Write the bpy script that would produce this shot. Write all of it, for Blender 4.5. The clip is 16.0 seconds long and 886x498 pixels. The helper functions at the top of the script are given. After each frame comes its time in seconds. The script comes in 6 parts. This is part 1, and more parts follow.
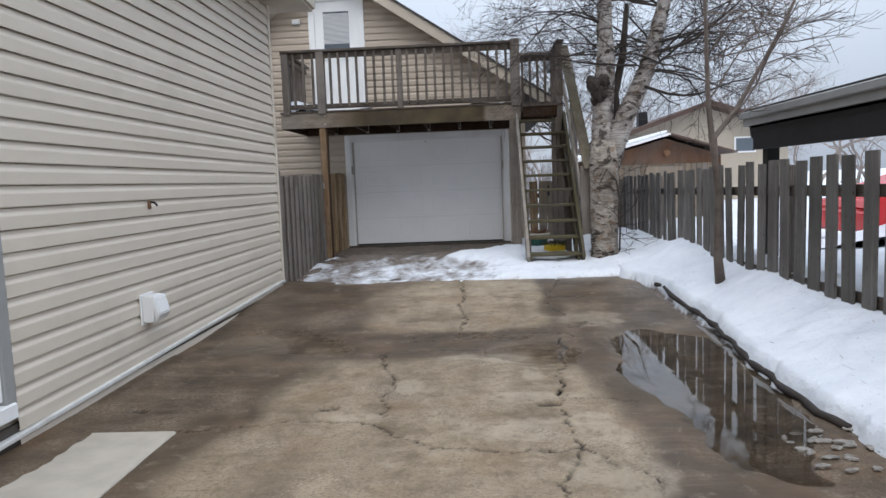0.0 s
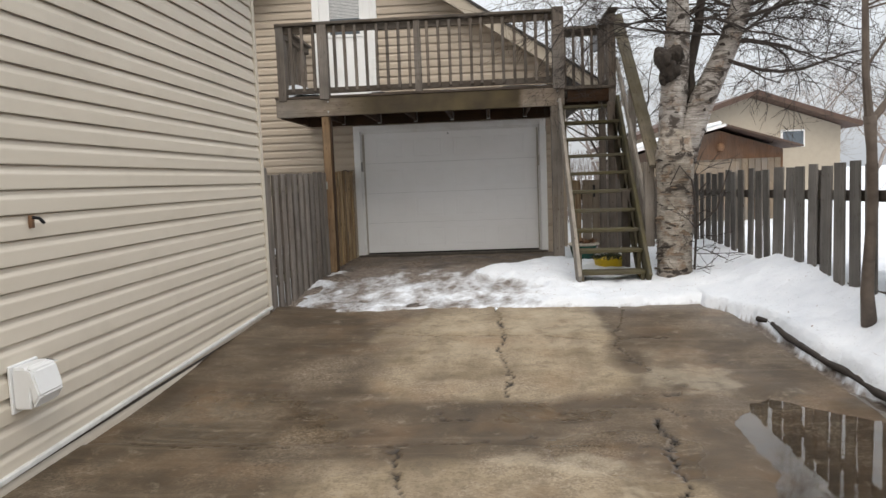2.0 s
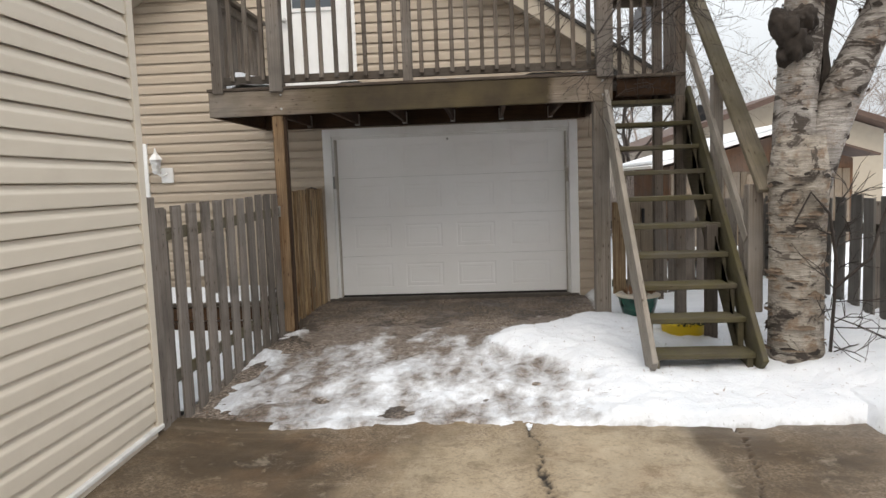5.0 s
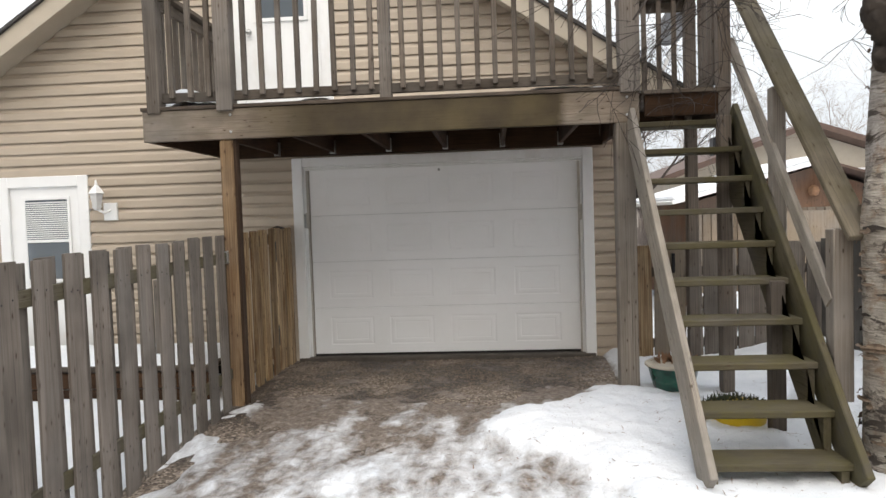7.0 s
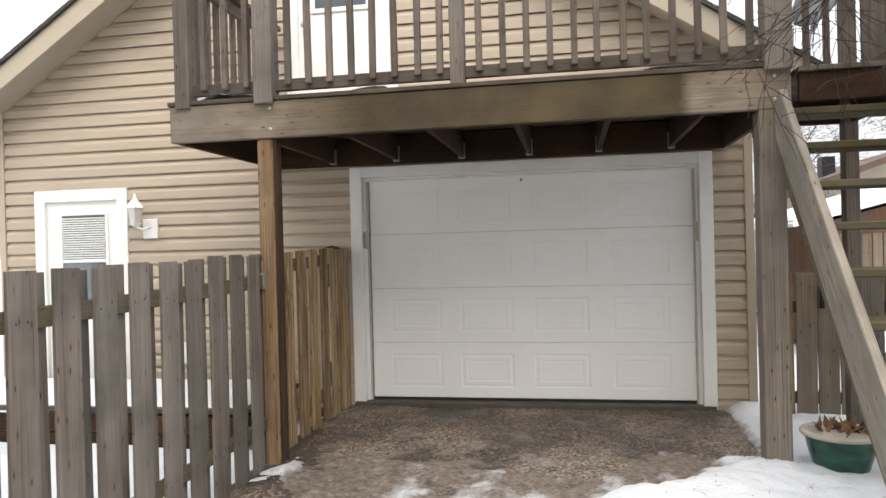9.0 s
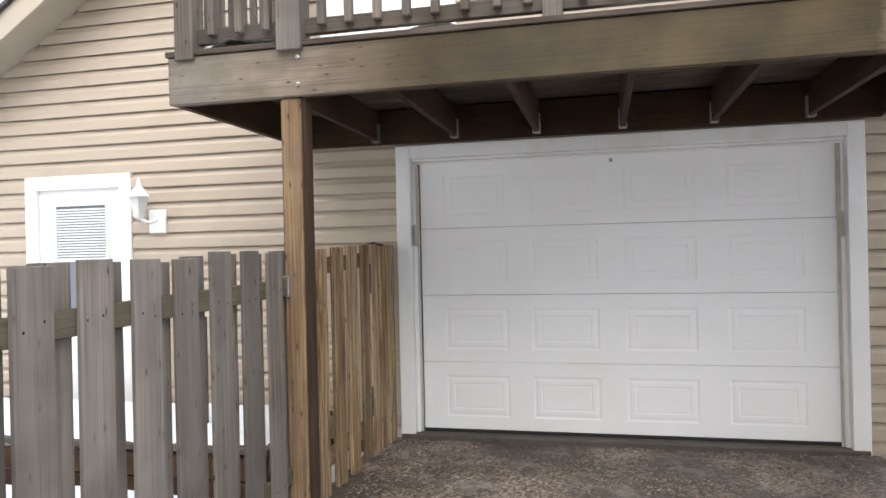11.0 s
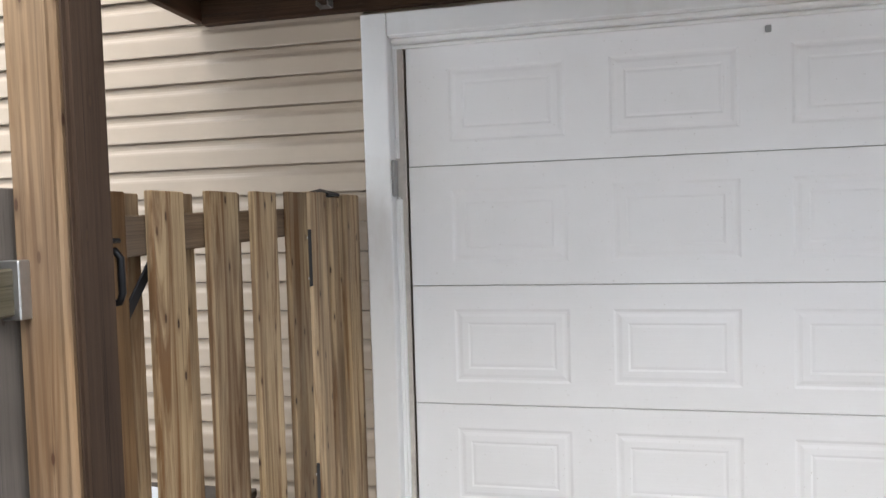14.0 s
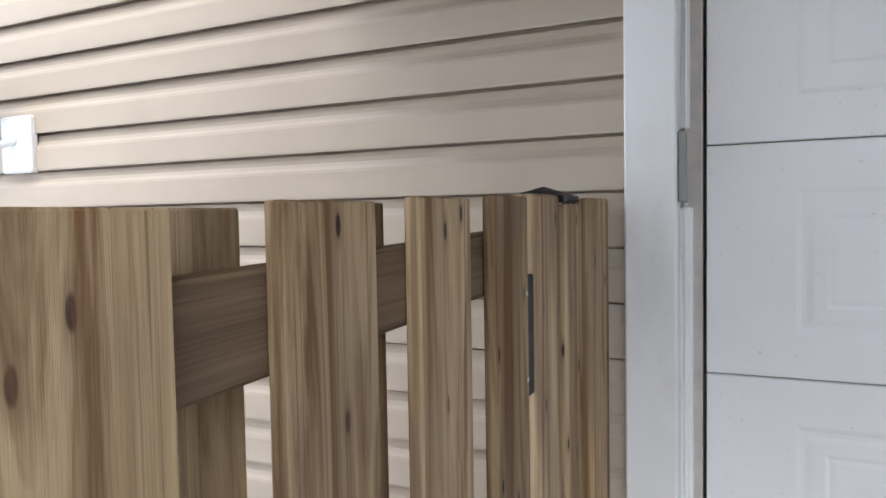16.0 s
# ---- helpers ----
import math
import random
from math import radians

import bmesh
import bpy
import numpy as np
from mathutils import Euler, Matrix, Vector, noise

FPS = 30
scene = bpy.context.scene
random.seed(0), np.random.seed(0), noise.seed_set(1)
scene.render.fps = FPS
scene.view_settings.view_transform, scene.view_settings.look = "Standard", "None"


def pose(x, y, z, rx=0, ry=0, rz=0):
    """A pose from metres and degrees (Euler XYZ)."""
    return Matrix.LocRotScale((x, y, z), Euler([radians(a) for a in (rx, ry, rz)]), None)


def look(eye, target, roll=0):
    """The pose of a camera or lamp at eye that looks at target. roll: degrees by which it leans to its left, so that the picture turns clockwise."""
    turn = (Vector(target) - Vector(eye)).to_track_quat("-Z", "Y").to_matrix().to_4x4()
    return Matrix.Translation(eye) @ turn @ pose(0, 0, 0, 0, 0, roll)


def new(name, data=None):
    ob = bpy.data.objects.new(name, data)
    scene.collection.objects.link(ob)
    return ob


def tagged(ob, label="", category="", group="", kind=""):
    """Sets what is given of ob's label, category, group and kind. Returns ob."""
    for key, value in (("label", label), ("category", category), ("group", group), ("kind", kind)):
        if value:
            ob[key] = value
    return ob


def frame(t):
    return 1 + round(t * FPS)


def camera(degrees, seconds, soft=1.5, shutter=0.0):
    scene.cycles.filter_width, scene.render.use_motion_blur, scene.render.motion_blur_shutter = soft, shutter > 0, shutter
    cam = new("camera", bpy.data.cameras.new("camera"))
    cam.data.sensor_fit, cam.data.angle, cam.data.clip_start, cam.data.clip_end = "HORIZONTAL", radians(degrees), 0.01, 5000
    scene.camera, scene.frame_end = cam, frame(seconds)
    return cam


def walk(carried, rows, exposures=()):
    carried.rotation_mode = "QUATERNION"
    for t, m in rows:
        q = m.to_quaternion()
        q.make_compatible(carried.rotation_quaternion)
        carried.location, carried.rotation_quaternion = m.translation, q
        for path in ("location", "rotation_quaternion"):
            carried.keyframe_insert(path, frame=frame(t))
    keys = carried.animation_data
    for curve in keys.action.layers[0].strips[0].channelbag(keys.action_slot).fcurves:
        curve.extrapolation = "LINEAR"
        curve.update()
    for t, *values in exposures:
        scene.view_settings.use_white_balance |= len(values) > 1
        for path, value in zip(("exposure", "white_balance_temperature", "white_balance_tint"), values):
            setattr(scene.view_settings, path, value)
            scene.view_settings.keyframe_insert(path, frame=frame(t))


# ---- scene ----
cam = camera(64.7, 16.0)
PATH = [
    (0, (0.153, 0.926, 1.309), (0.053, 2.914, 1.12), -2.2),
    (0.5, (0.09, 1.38, 1.325), (-0.037, 3.367, 1.135), -2.2),
    (1, (0.085, 1.881, 1.333), (-0.054, 3.867, 1.14), -2.1),
    (1.5, (-0.006, 2.341, 1.346), (-0.148, 4.326, 1.151), -2.2),
    (2, (-0.068, 2.802, 1.354), (-0.215, 4.787, 1.156), -2.2),
    (2.5, (-0.136, 3.256, 1.349), (-0.285, 5.241, 1.149), -2.2),
    (3, (-0.17, 3.719, 1.369), (-0.316, 5.703, 1.168), -2.2),
    (3.5, (-0.183, 4.202, 1.395), (-0.322, 6.187, 1.194), -2.1),
    (4, (-0.258, 4.665, 1.417), (-0.394, 6.65, 1.212), -2.1),
    (4.2, (-0.28, 4.834, 1.445), (-0.414, 6.819, 1.242), -2.1),
    (6.3, (-0.192, 6.33, 1.639), (-0.33, 8.321, 1.505), -2.0),
    (6.5, (-0.177, 6.457, 1.63), (-0.317, 8.448, 1.511), -2.0),
    (7, (-0.202, 6.763, 1.598), (-0.35, 8.755, 1.504), -1.9),
    (7.5, (-0.139, 7.078, 1.547), (-0.312, 9.069, 1.46), -1.9),
    (8, (-0.101, 7.351, 1.545), (-0.338, 9.335, 1.462), -1.9),
    (8.5, (-0.218, 7.609, 1.519), (-0.529, 9.584, 1.468), -1.7),
    (9, (-0.337, 7.864, 1.526), (-0.698, 9.831, 1.518), -1.5),
    (9.2, (-0.366, 7.988, 1.533), (-0.746, 9.951, 1.537), -1.6),
    (11.3, (-0.842, 9.12, 1.475), (-1.291, 11.069, 1.472), -1.3),
    (11.5, (-0.865, 9.253, 1.42), (-1.311, 11.202, 1.405), -1.4),
    (12, (-0.934, 9.635, 1.392), (-1.375, 11.585, 1.352), -1.4),
    (12.5, (-0.988, 10.035, 1.437), (-1.422, 11.987, 1.381), -1.5),
    (13, (-1.098, 10.384, 1.424), (-1.526, 12.336, 1.354), -1.5),
    (13.5, (-1.191, 10.738, 1.437), (-1.614, 12.692, 1.36), -1.7),
    (14, (-1.329, 11.061, 1.43), (-1.763, 13.012, 1.346), -1.7),
    (14.5, (-1.476, 11.402, 1.46), (-1.948, 13.342, 1.35), -1.5),
    (15, (-1.653, 11.702, 1.464), (-2.185, 13.627, 1.37), -1.2),
    (15.5, (-1.787, 11.979, 1.492), (-2.427, 13.872, 1.399), -1.1),
    (16, (-1.929, 12.201, 1.504), (-2.78, 14.008, 1.411), -1.0),
]
EXPO = [(0.0, 0.02, 6150, 10), (1.0, 0.10, 6500, 10), (2.0, 0.18, 7050, 10), (4.0, 0.24, 7150, 10), (7.0, 0.53, 7050, 10), (9.0, 0.83, 7150, 10), (11.5, 1.25, 6600, 10), (12.5, 1.40, 6600, 10), (14.5, 1.43, 6500, 10), (16.0, 1.40, 6200, 10)]
walk(cam, [(t, look(eye, target, roll)) for t, eye, target, roll in PATH], EXPO)

# ---- world and light: an overcast winter day ----
world = bpy.data.worlds.new("overcast")
scene.world = world
world.use_nodes = True
wn = world.node_tree
wn.nodes.clear()
sky = wn.nodes.new("ShaderNodeTexSky")
sky.sky_type = "NISHITA"
sky.sun_disc = False
sky.sun_elevation = radians(38)
sky.sun_rotation = radians(200)
sky.dust_density = 4.0
sky.ozone_density = 1.0
cloud_noise = wn.nodes.new("ShaderNodeTexNoise")
cloud_noise.inputs["Scale"].default_value = 1.6
cloud_noise.inputs["Detail"].default_value = 4
ramp = wn.nodes.new("ShaderNodeValToRGB")
ramp.color_ramp.elements[0].position = 0.3
ramp.color_ramp.elements[0].color = (6.65, 7.4, 8.7, 1)
ramp.color_ramp.elements[1].position = 0.7
ramp.color_ramp.elements[1].color = (8.5, 9.05, 9.75, 1)
sky_co = wn.nodes.new("ShaderNodeTexCoord")
sky_up = wn.nodes.new("ShaderNodeSeparateXYZ")
rise = wn.nodes.new("ShaderNodeMapRange")
rise.inputs["From Min"].default_value = 0.0
rise.inputs["From Max"].default_value = 0.9
rise.inputs["To Min"].default_value = 0.53
rise.inputs["To Max"].default_value = 1.58
gain = wn.nodes.new("ShaderNodeMix")
gain.data_type = "RGBA"
gain.blend_type = "MULTIPLY"
gain.inputs[0].default_value = 1.0
wn.links.new(sky_co.outputs["Generated"], sky_up.inputs[0])
wn.links.new(sky_up.outputs["Z"], rise.inputs["Value"])
blend = wn.nodes.new("ShaderNodeMix")
blend.data_type = "RGBA"
blend.inputs[0].default_value = 0.86
back = wn.nodes.new("ShaderNodeBackground")
back.inputs["Strength"].default_value = 0.134
wout = wn.nodes.new("ShaderNodeOutputWorld")
wn.links.new(cloud_noise.outputs["Fac"], ramp.inputs[0])
wn.links.new(sky.outputs[0], blend.inputs[6])
wn.links.new(ramp.outputs[0], blend.inputs[7])
wn.links.new(blend.outputs[2], gain.inputs[6])
wn.links.new(rise.outputs[0], gain.inputs[7])
wn.links.new(gain.outputs[2], back.inputs["Color"])
wn.links.new(back.outputs[0], wout.inputs[0])

sun = new("sun", bpy.data.lights.new("sun", "SUN"))
sun.data.energy = 1.25
sun.data.angle = radians(50)
sun.data.color = (1.0, 0.95, 0.88)
sun.matrix_world = look((3, -1, 13), (0, 8, 0))

# ---- materials ----
class Mat:
    """A small node graph round one Principled shader."""

    def __init__(self, name, rough=0.6, metal=0.0, spec=0.5):
        self.m = bpy.data.materials.new(name)
        self.m.use_nodes = True
        self.t = self.m.node_tree
        self.b = self.t.nodes["Principled BSDF"]
        self.b.inputs["Roughness"].default_value = rough
        self.b.inputs["Metallic"].default_value = metal
        self.b.inputs["Specular IOR Level"].default_value = spec

    def node(self, kind, **kw):
        n = self.t.nodes.new(kind)
        for k, v in kw.items():
            n.inputs[k].default_value = v
        return n

    def link(self, a, b):
        self.t.links.new(a, b)

    def coords(self, scale=(1, 1, 1), shuffle=False, world=False):
        m = self.node("ShaderNodeMapping")
        m.inputs["Scale"].default_value = scale
        if world:
            src = self.node("ShaderNodeNewGeometry").outputs["Position"]
        else:
            src = self.node("ShaderNodeTexCoord").outputs["Object"]
        self.link(src, m.inputs["Vector"])
        if shuffle:
            info = self.node("ShaderNodeObjectInfo")
            mul = self.node("ShaderNodeVectorMath")
            mul.operation = "MULTIPLY"
            mul.inputs[1].default_value = (37.0, 53.0, 71.0)
            self.link(info.outputs["Random"], mul.inputs[0])
            self.link(mul.outputs[0], m.inputs["Location"])
        return m.outputs[0]

    def noise(self, vec, scale, detail=4, rough=0.55, dist=0.0):
        n = self.node("ShaderNodeTexNoise", Scale=scale, Detail=detail, Roughness=rough, Distortion=dist)
        self.link(vec, n.inputs["Vector"])
        return n.outputs["Fac"]

    def ramp(self, fac, *stops):
        r = self.node("ShaderNodeValToRGB")
        el = r.color_ramp.elements
        while len(el) < len(stops):
            el.new(0.5)
        for e, (p, c) in zip(el, stops):
            e.position = p
            e.color = (*c, 1) if not isinstance(c, (int, float)) else (c, c, c, 1)
        self.link(fac, r.inputs[0])
        return r.outputs["Color"]

    def mix(self, fac, a, b, mode="MIX"):
        n = self.node("ShaderNodeMix")
        n.data_type, n.blend_type = "RGBA", mode
        for sock, v in ((n.inputs[0], fac), (n.inputs[6], a), (n.inputs[7], b)):
            if isinstance(v, (int, float)):
                sock.default_value = v
            elif isinstance(v, tuple):
                sock.default_value = (*v, 1)
            else:
                self.link(v, sock)
        return n.outputs[2]

    def math(self, op, a, b=0.0):
        n = self.node("ShaderNodeMath")
        n.operation = op
        for sock, v in ((n.inputs[0], a), (n.inputs[1], b)):
            if isinstance(v, (int, float)):
                sock.default_value = v
            else:
                self.link(v, sock)
        return n.outputs[0]

    def attr(self, name):
        n = self.node("ShaderNodeAttribute")
        n.attribute_name = name
        return n.outputs["Fac"]

    def random(self):
        return self.node("ShaderNodeObjectInfo").outputs["Random"]

    def color(self, v):
        if isinstance(v, tuple):
            self.b.inputs["Base Color"].default_value = (*v, 1)
        else:
            self.link(v, self.b.inputs["Base Color"])

    def rough(self, v):
        self.link(v, self.b.inputs["Roughness"])

    def bump(self, height, strength=0.3, dist=0.01):
        n = self.node("ShaderNodeBump", Strength=strength, Distance=dist)
        self.link(height, n.inputs["Height"])
        self.link(n.outputs[0], self.b.inputs["Normal"])


def wood(name, axis, light, dark, knot=(0.06, 0.035, 0.02), moss=0.0, streak=0.5, rough=0.8, rings=0.35, grey=0.55, hairy=0.32, split=0.75, stain=0.0):
    """Weathered softwood with its grain along the given local axis."""
    m = Mat(name, rough, spec=0.25)
    across, along = 60.0, 1.6
    sc = [across] * 3
    sc["xyz".index(axis)] = along
    v = m.coords(tuple(sc), shuffle=True)
    sc2 = [9.0] * 3
    sc2["xyz".index(axis)] = 0.5
    v2 = m.coords(tuple(sc2), shuffle=True)
    grain = m.noise(v, 1.0, 5, 0.6, 0.4)
    broad = m.noise(v2, 1.0, 4, 0.6, 0.8)
    c = m.ramp(broad, (0.38, dark), (0.60, light))
    c = m.mix(0.4, c, m.ramp(grain, (0.3, tuple(0.55 * a for a in dark)), (0.5, light), (0.75, tuple(min(1, 1.15 * a) for a in light))))
    # growth rings
    wv = m.node("ShaderNodeTexWave", Scale=1.0, Distortion=7.0, Detail=3.0)
    wv.inputs["Detail Scale"].default_value = 0.6
    sc5 = [16.0] * 3
    sc5["xyz".index(axis)] = 0.9
    m.link(m.coords(tuple(sc5), shuffle=True), wv.inputs["Vector"])
    c = m.mix(m.math("MULTIPLY", m.ramp(wv.outputs["Fac"], (0.45, 0.0), (0.9, 1.0)), rings), c, tuple(0.6 * a for a in dark))
    # knots
    sep = m.node("ShaderNodeSeparateXYZ")
    m.link(m.coords((1, 1, 1), shuffle=True), sep.inputs[0])
    ax = "xyz".index(axis)
    others = [sep.outputs[i] for i in range(3) if i != ax]
    cmb = m.node("ShaderNodeCombineXYZ")
    m.link(m.math("MULTIPLY", m.math("ADD", others[0], others[1]), 16.0), cmb.inputs[0])
    m.link(m.math("MULTIPLY", sep.outputs[ax], 5.5), cmb.inputs[1])
    vor = m.node("ShaderNodeTexVoronoi", Scale=1.0)
    vor.voronoi_dimensions = "2D"
    m.link(cmb.outputs[0], vor.inputs["Vector"])
    pick = m.ramp(vor.outputs["Color"], (0.42, 0.0), (0.47, 1.0))
    halo = m.math("MULTIPLY", m.ramp(vor.outputs["Distance"], (0.05, 1.0), (0.17, 0.0)), pick)
    c = m.mix(m.math("MULTIPLY", halo, 0.6), c, tuple(0.75 * a for a in dark))
    k = m.math("MULTIPLY", m.ramp(vor.outputs["Distance"], (0.045, 1.0), (0.07, 0.0)), pick)
    sc4 = [260.0] * 3
    sc4["xyz".index(axis)] = 4.0
    hair = m.noise(m.coords(tuple(sc4), shuffle=True), 1.0, 3, 0.6)
    c = m.mix(hairy, c, m.ramp(hair, (0.3, tuple(0.5 * a for a in dark)), (0.62, light)))
    check = m.noise(m.coords(tuple(220.0 if i != ax else 1.1 for i in range(3)), shuffle=True), 1.0, 2, 0.5, 0.3)
    c = m.mix(m.math("MULTIPLY", m.ramp(check, (0.33, 1.0), (0.37, 0.0)), split), c, tuple(0.35 * a for a in dark))
    c = m.mix(k, c, knot)
    if stain:
        sc6 = [15.0] * 3
        sc6[ax] = 0.9
        st = m.noise(m.coords(tuple(sc6), shuffle=True), 1.0, 5, 0.65, 1.2)
        c = m.mix(m.math("MULTIPLY", m.ramp(st, (0.50, 0.0), (0.62, 1.0)), stain), c, (dark[0] * 0.95, dark[1] * 0.8, dark[2] * 0.6))
        c = m.mix(m.math("MULTIPLY", m.ramp(st, (0.34, 1.0), (0.44, 0.0)), 0.5 * stain), c, tuple(min(1.0, 1.2 * a) for a in light))
    # tone of each board
    tone = m.ramp(m.random(), (0.0, 0.72), (1.0, 1.15))
    wander = m.noise(m.coords((1.2, 1.2, 1.2), shuffle=True), 1.0, 3, 0.6)
    g = sum(light) / 3.6
    c = m.mix(m.math("MULTIPLY", m.ramp(wander, (0.42, 0.0), (0.62, 1.0)), grey), c, (g, g * 0.92, g * 0.84))
    c = m.mix(1.0, c, tone, "MULTIPLY")
    blot = m.noise(m.coords((1, 1, 1), shuffle=True), 2.2, 3)
    c = m.mix(m.math("MULTIPLY", m.ramp(blot, (0.45, 0.0), (0.7, 1.0)), streak), c, tuple(0.4 * a for a in dark))
    if moss:
        mo = m.noise(m.coords((1, 1, 1), world=True), 3.5, 6, 0.7)
        c = m.mix(m.math("MULTIPLY", m.ramp(mo, (0.42, 0.0), (0.62, 1.0)), moss), c, (0.085, 0.074, 0.032))
    m.color(c)
    m.bump(m.math("ADD", grain, m.math("MULTIPLY", hair, 0.4)), 0.5, 0.004)
    return m.m


def vinyl(name, base, deep):
    m = Mat(name, 0.42, spec=0.4)
    v = m.coords((0.35, 0.35, 6.0), world=True)
    stain = m.noise(v, 1.2, 5, 0.6)
    dirt = m.noise(m.coords((1, 1, 1), world=True), 1.1, 5, 0.65)
    c = m.mix(m.ramp(stain, (0.35, 0.0), (0.8, 0.55)), base, deep)
    c = m.mix(m.ramp(dirt, (0.5, 0.0), (0.85, 0.5)), c, tuple(0.75 * a for a in deep))
    m.color(c)
    grain = m.noise(m.coords((3.0, 3.0, 120.0), world=True), 1.0, 3)
    m.bump(grain, 0.06, 0.002)
    m.rough(m.ramp(dirt, (0.3, 0.36), (0.8, 0.55)))
    return m.m


def plain(name, base, rough=0.5, metal=0.0, vary=0.15, scale=6.0, bump=0.05, dirt=None):
    m = Mat(name, rough, metal)
    n = m.noise(m.coords((1, 1, 1)), scale, 5, 0.6)
    low = tuple(a * (1 - vary) for a in base)
    c = m.ramp(n, (0.3, low), (0.7, base))
    if dirt:
        d = m.noise(m.coords((1.0, 1.0, 0.4), world=True), 2.3, 6, 0.7)
        c = m.mix(m.ramp(d, (0.52, 0.0), (0.8, 0.45)), c, dirt)
    m.color(c)
    m.bump(m.noise(m.coords((1, 1, 1)), scale * 25, 3), bump, 0.003)
    return m.m


GREY_V = wood("weathered_grey_wood_upright", "z", (0.250, 0.213, 0.182), (0.115, 0.094, 0.078), streak=0.5, hairy=0.25)
RAIL_V = wood("dark_weathered_wood_upright", "z", (0.205, 0.168, 0.137), (0.105, 0.082, 0.065), streak=0.55)
GREY_H = wood("weathered_grey_wood_along", "x", (0.170, 0.137, 0.106), (0.088, 0.067, 0.052), streak=0.5)
GREY_Y = wood("weathered_grey_wood_deep", "y", (0.160, 0.129, 0.101), (0.083, 0.065, 0.049), streak=0.5)
BEAM_W = wood("stained_beam_wood", "x", (0.30, 0.245, 0.195), (0.17, 0.13, 0.10), moss=0.25, streak=0.2)
# dark brown wood, its colour lowered further to hold the shade below the deck
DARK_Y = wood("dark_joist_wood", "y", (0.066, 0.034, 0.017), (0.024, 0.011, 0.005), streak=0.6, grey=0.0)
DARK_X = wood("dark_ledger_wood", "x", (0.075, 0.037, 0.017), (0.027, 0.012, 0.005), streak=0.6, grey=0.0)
CEDAR_V = wood("fresh_cedar_upright", "z", (0.50, 0.36, 0.205), (0.165, 0.092, 0.042), knot=(0.030, 0.013, 0.008), streak=0.4, rings=0.5, grey=0.15, hairy=0.13, split=0.45, stain=0.9)
CEDAR_D = wood("damp_orange_cedar", "z", (0.33, 0.195, 0.088), (0.12, 0.062, 0.026), knot=(0.05, 0.018, 0.01), streak=0.55, rings=0.4, grey=0.0, hairy=0.15, split=0.4, stain=0.7)
CEDAR_Y = wood("fresh_cedar_deep", "y", (0.30, 0.20, 0.115), (0.15, 0.085, 0.042), knot=(0.05, 0.025, 0.012), streak=0.45, rings=0.7, grey=0.4)
POST_V = wood("honey_post_wood", "z", (0.29, 0.19, 0.105), (0.10, 0.056, 0.029), knot=(0.06, 0.025, 0.012), streak=0.4, rings=0.3, grey=0.2, hairy=0.15, split=0.35, stain=0.5)
# streaks are stains; the overall dark tone is underside shade put into colour
UNDER_X = wood("shaded_stained_deck_board", "x", (0.13, 0.10, 0.078), (0.035, 0.024, 0.016), streak=0.6, grey=0.2)
POST_D = wood("dark_post_side_wood", "z", (0.075, 0.045, 0.028), (0.035, 0.02, 0.013), streak=0.5, grey=0.0)
SILVER_V = wood("silvered_picket_wood", "z", (0.215, 0.200, 0.182), (0.115, 0.105, 0.094), streak=0.5)
PALE_H = wood("pale_grey_wood_along", "x", (0.38, 0.335, 0.285), (0.22, 0.185, 0.15), moss=0.2, streak=0.3)
PALE_V = wood("pale_grey_wood_upright", "z", (0.33, 0.285, 0.24), (0.18, 0.15, 0.12), streak=0.4)
TREAD_X = wood("mossy_tread_wood", "x", (0.140, 0.117, 0.073), (0.067, 0.056, 0.031), moss=0.85, streak=0.3)
STRING_V = wood("mossy_stringer_wood", "y", (0.174, 0.147, 0.102), (0.090, 0.075, 0.045), moss=0.6, streak=0.3)
HAND_Y = wood("worn_handrail_wood", "x", (0.215, 0.178, 0.125), (0.115, 0.092, 0.060), moss=0.4, streak=0.3)
SHED_V = wood("orange_shed_wood", "z", (0.240, 0.132, 0.078), (0.150, 0.072, 0.036), streak=0.3)
TAN_V = wood("pale_tan_boards", "z", (0.276, 0.222, 0.162), (0.180, 0.132, 0.090), streak=0.2)

# the beam is soaked and green over its middle length
bt = BEAM_W.node_tree
bp = bt.nodes["Principled BSDF"]
old = bp.inputs["Base Color"].links[0].from_socket
tc = bt.nodes.new("ShaderNodeTexCoord")
sx = bt.nodes.new("ShaderNodeSeparateXYZ")
nn = bt.nodes.new("ShaderNodeTexNoise")
nn.inputs["Scale"].default_value = 3.0
nn.inputs["Detail"].default_value = 5.0
add = bt.nodes.new("ShaderNodeMath")
add.operation = "MULTIPLY_ADD"
add.inputs[1].default_value = 0.3
bt.links.new(tc.outputs["Object"], sx.inputs[0])
bt.links.new(tc.outputs["Object"], nn.inputs["Vector"])
bt.links.new(nn.outputs["Fac"], add.inputs[0])
bt.links.new(sx.outputs["X"], add.inputs[2])
both = bt.nodes.new("ShaderNodeMath")
both.operation = "MULTIPLY"
for k, (lo, hi) in enumerate(((-1.15, -0.45), (1.52, 1.44))):
    rise_k = bt.nodes.new("ShaderNodeMapRange")
    rise_k.inputs["From Min"].default_value = lo
    rise_k.inputs["From Max"].default_value = hi
    rise_k.inputs["To Max"].default_value = (0.92, 1.0)[k]
    bt.links.new(add.outputs[0], rise_k.inputs["Value"])
    bt.links.new(rise_k.outputs[0], both.inputs[k])
mx = bt.nodes.new("ShaderNodeMix")
mx.data_type = "RGBA"
gr = bt.nodes.new("ShaderNodeValToRGB")
gr.color_ramp.elements[0].position, gr.color_ramp.elements[0].color = 0.35, (0.034, 0.024, 0.013, 1)
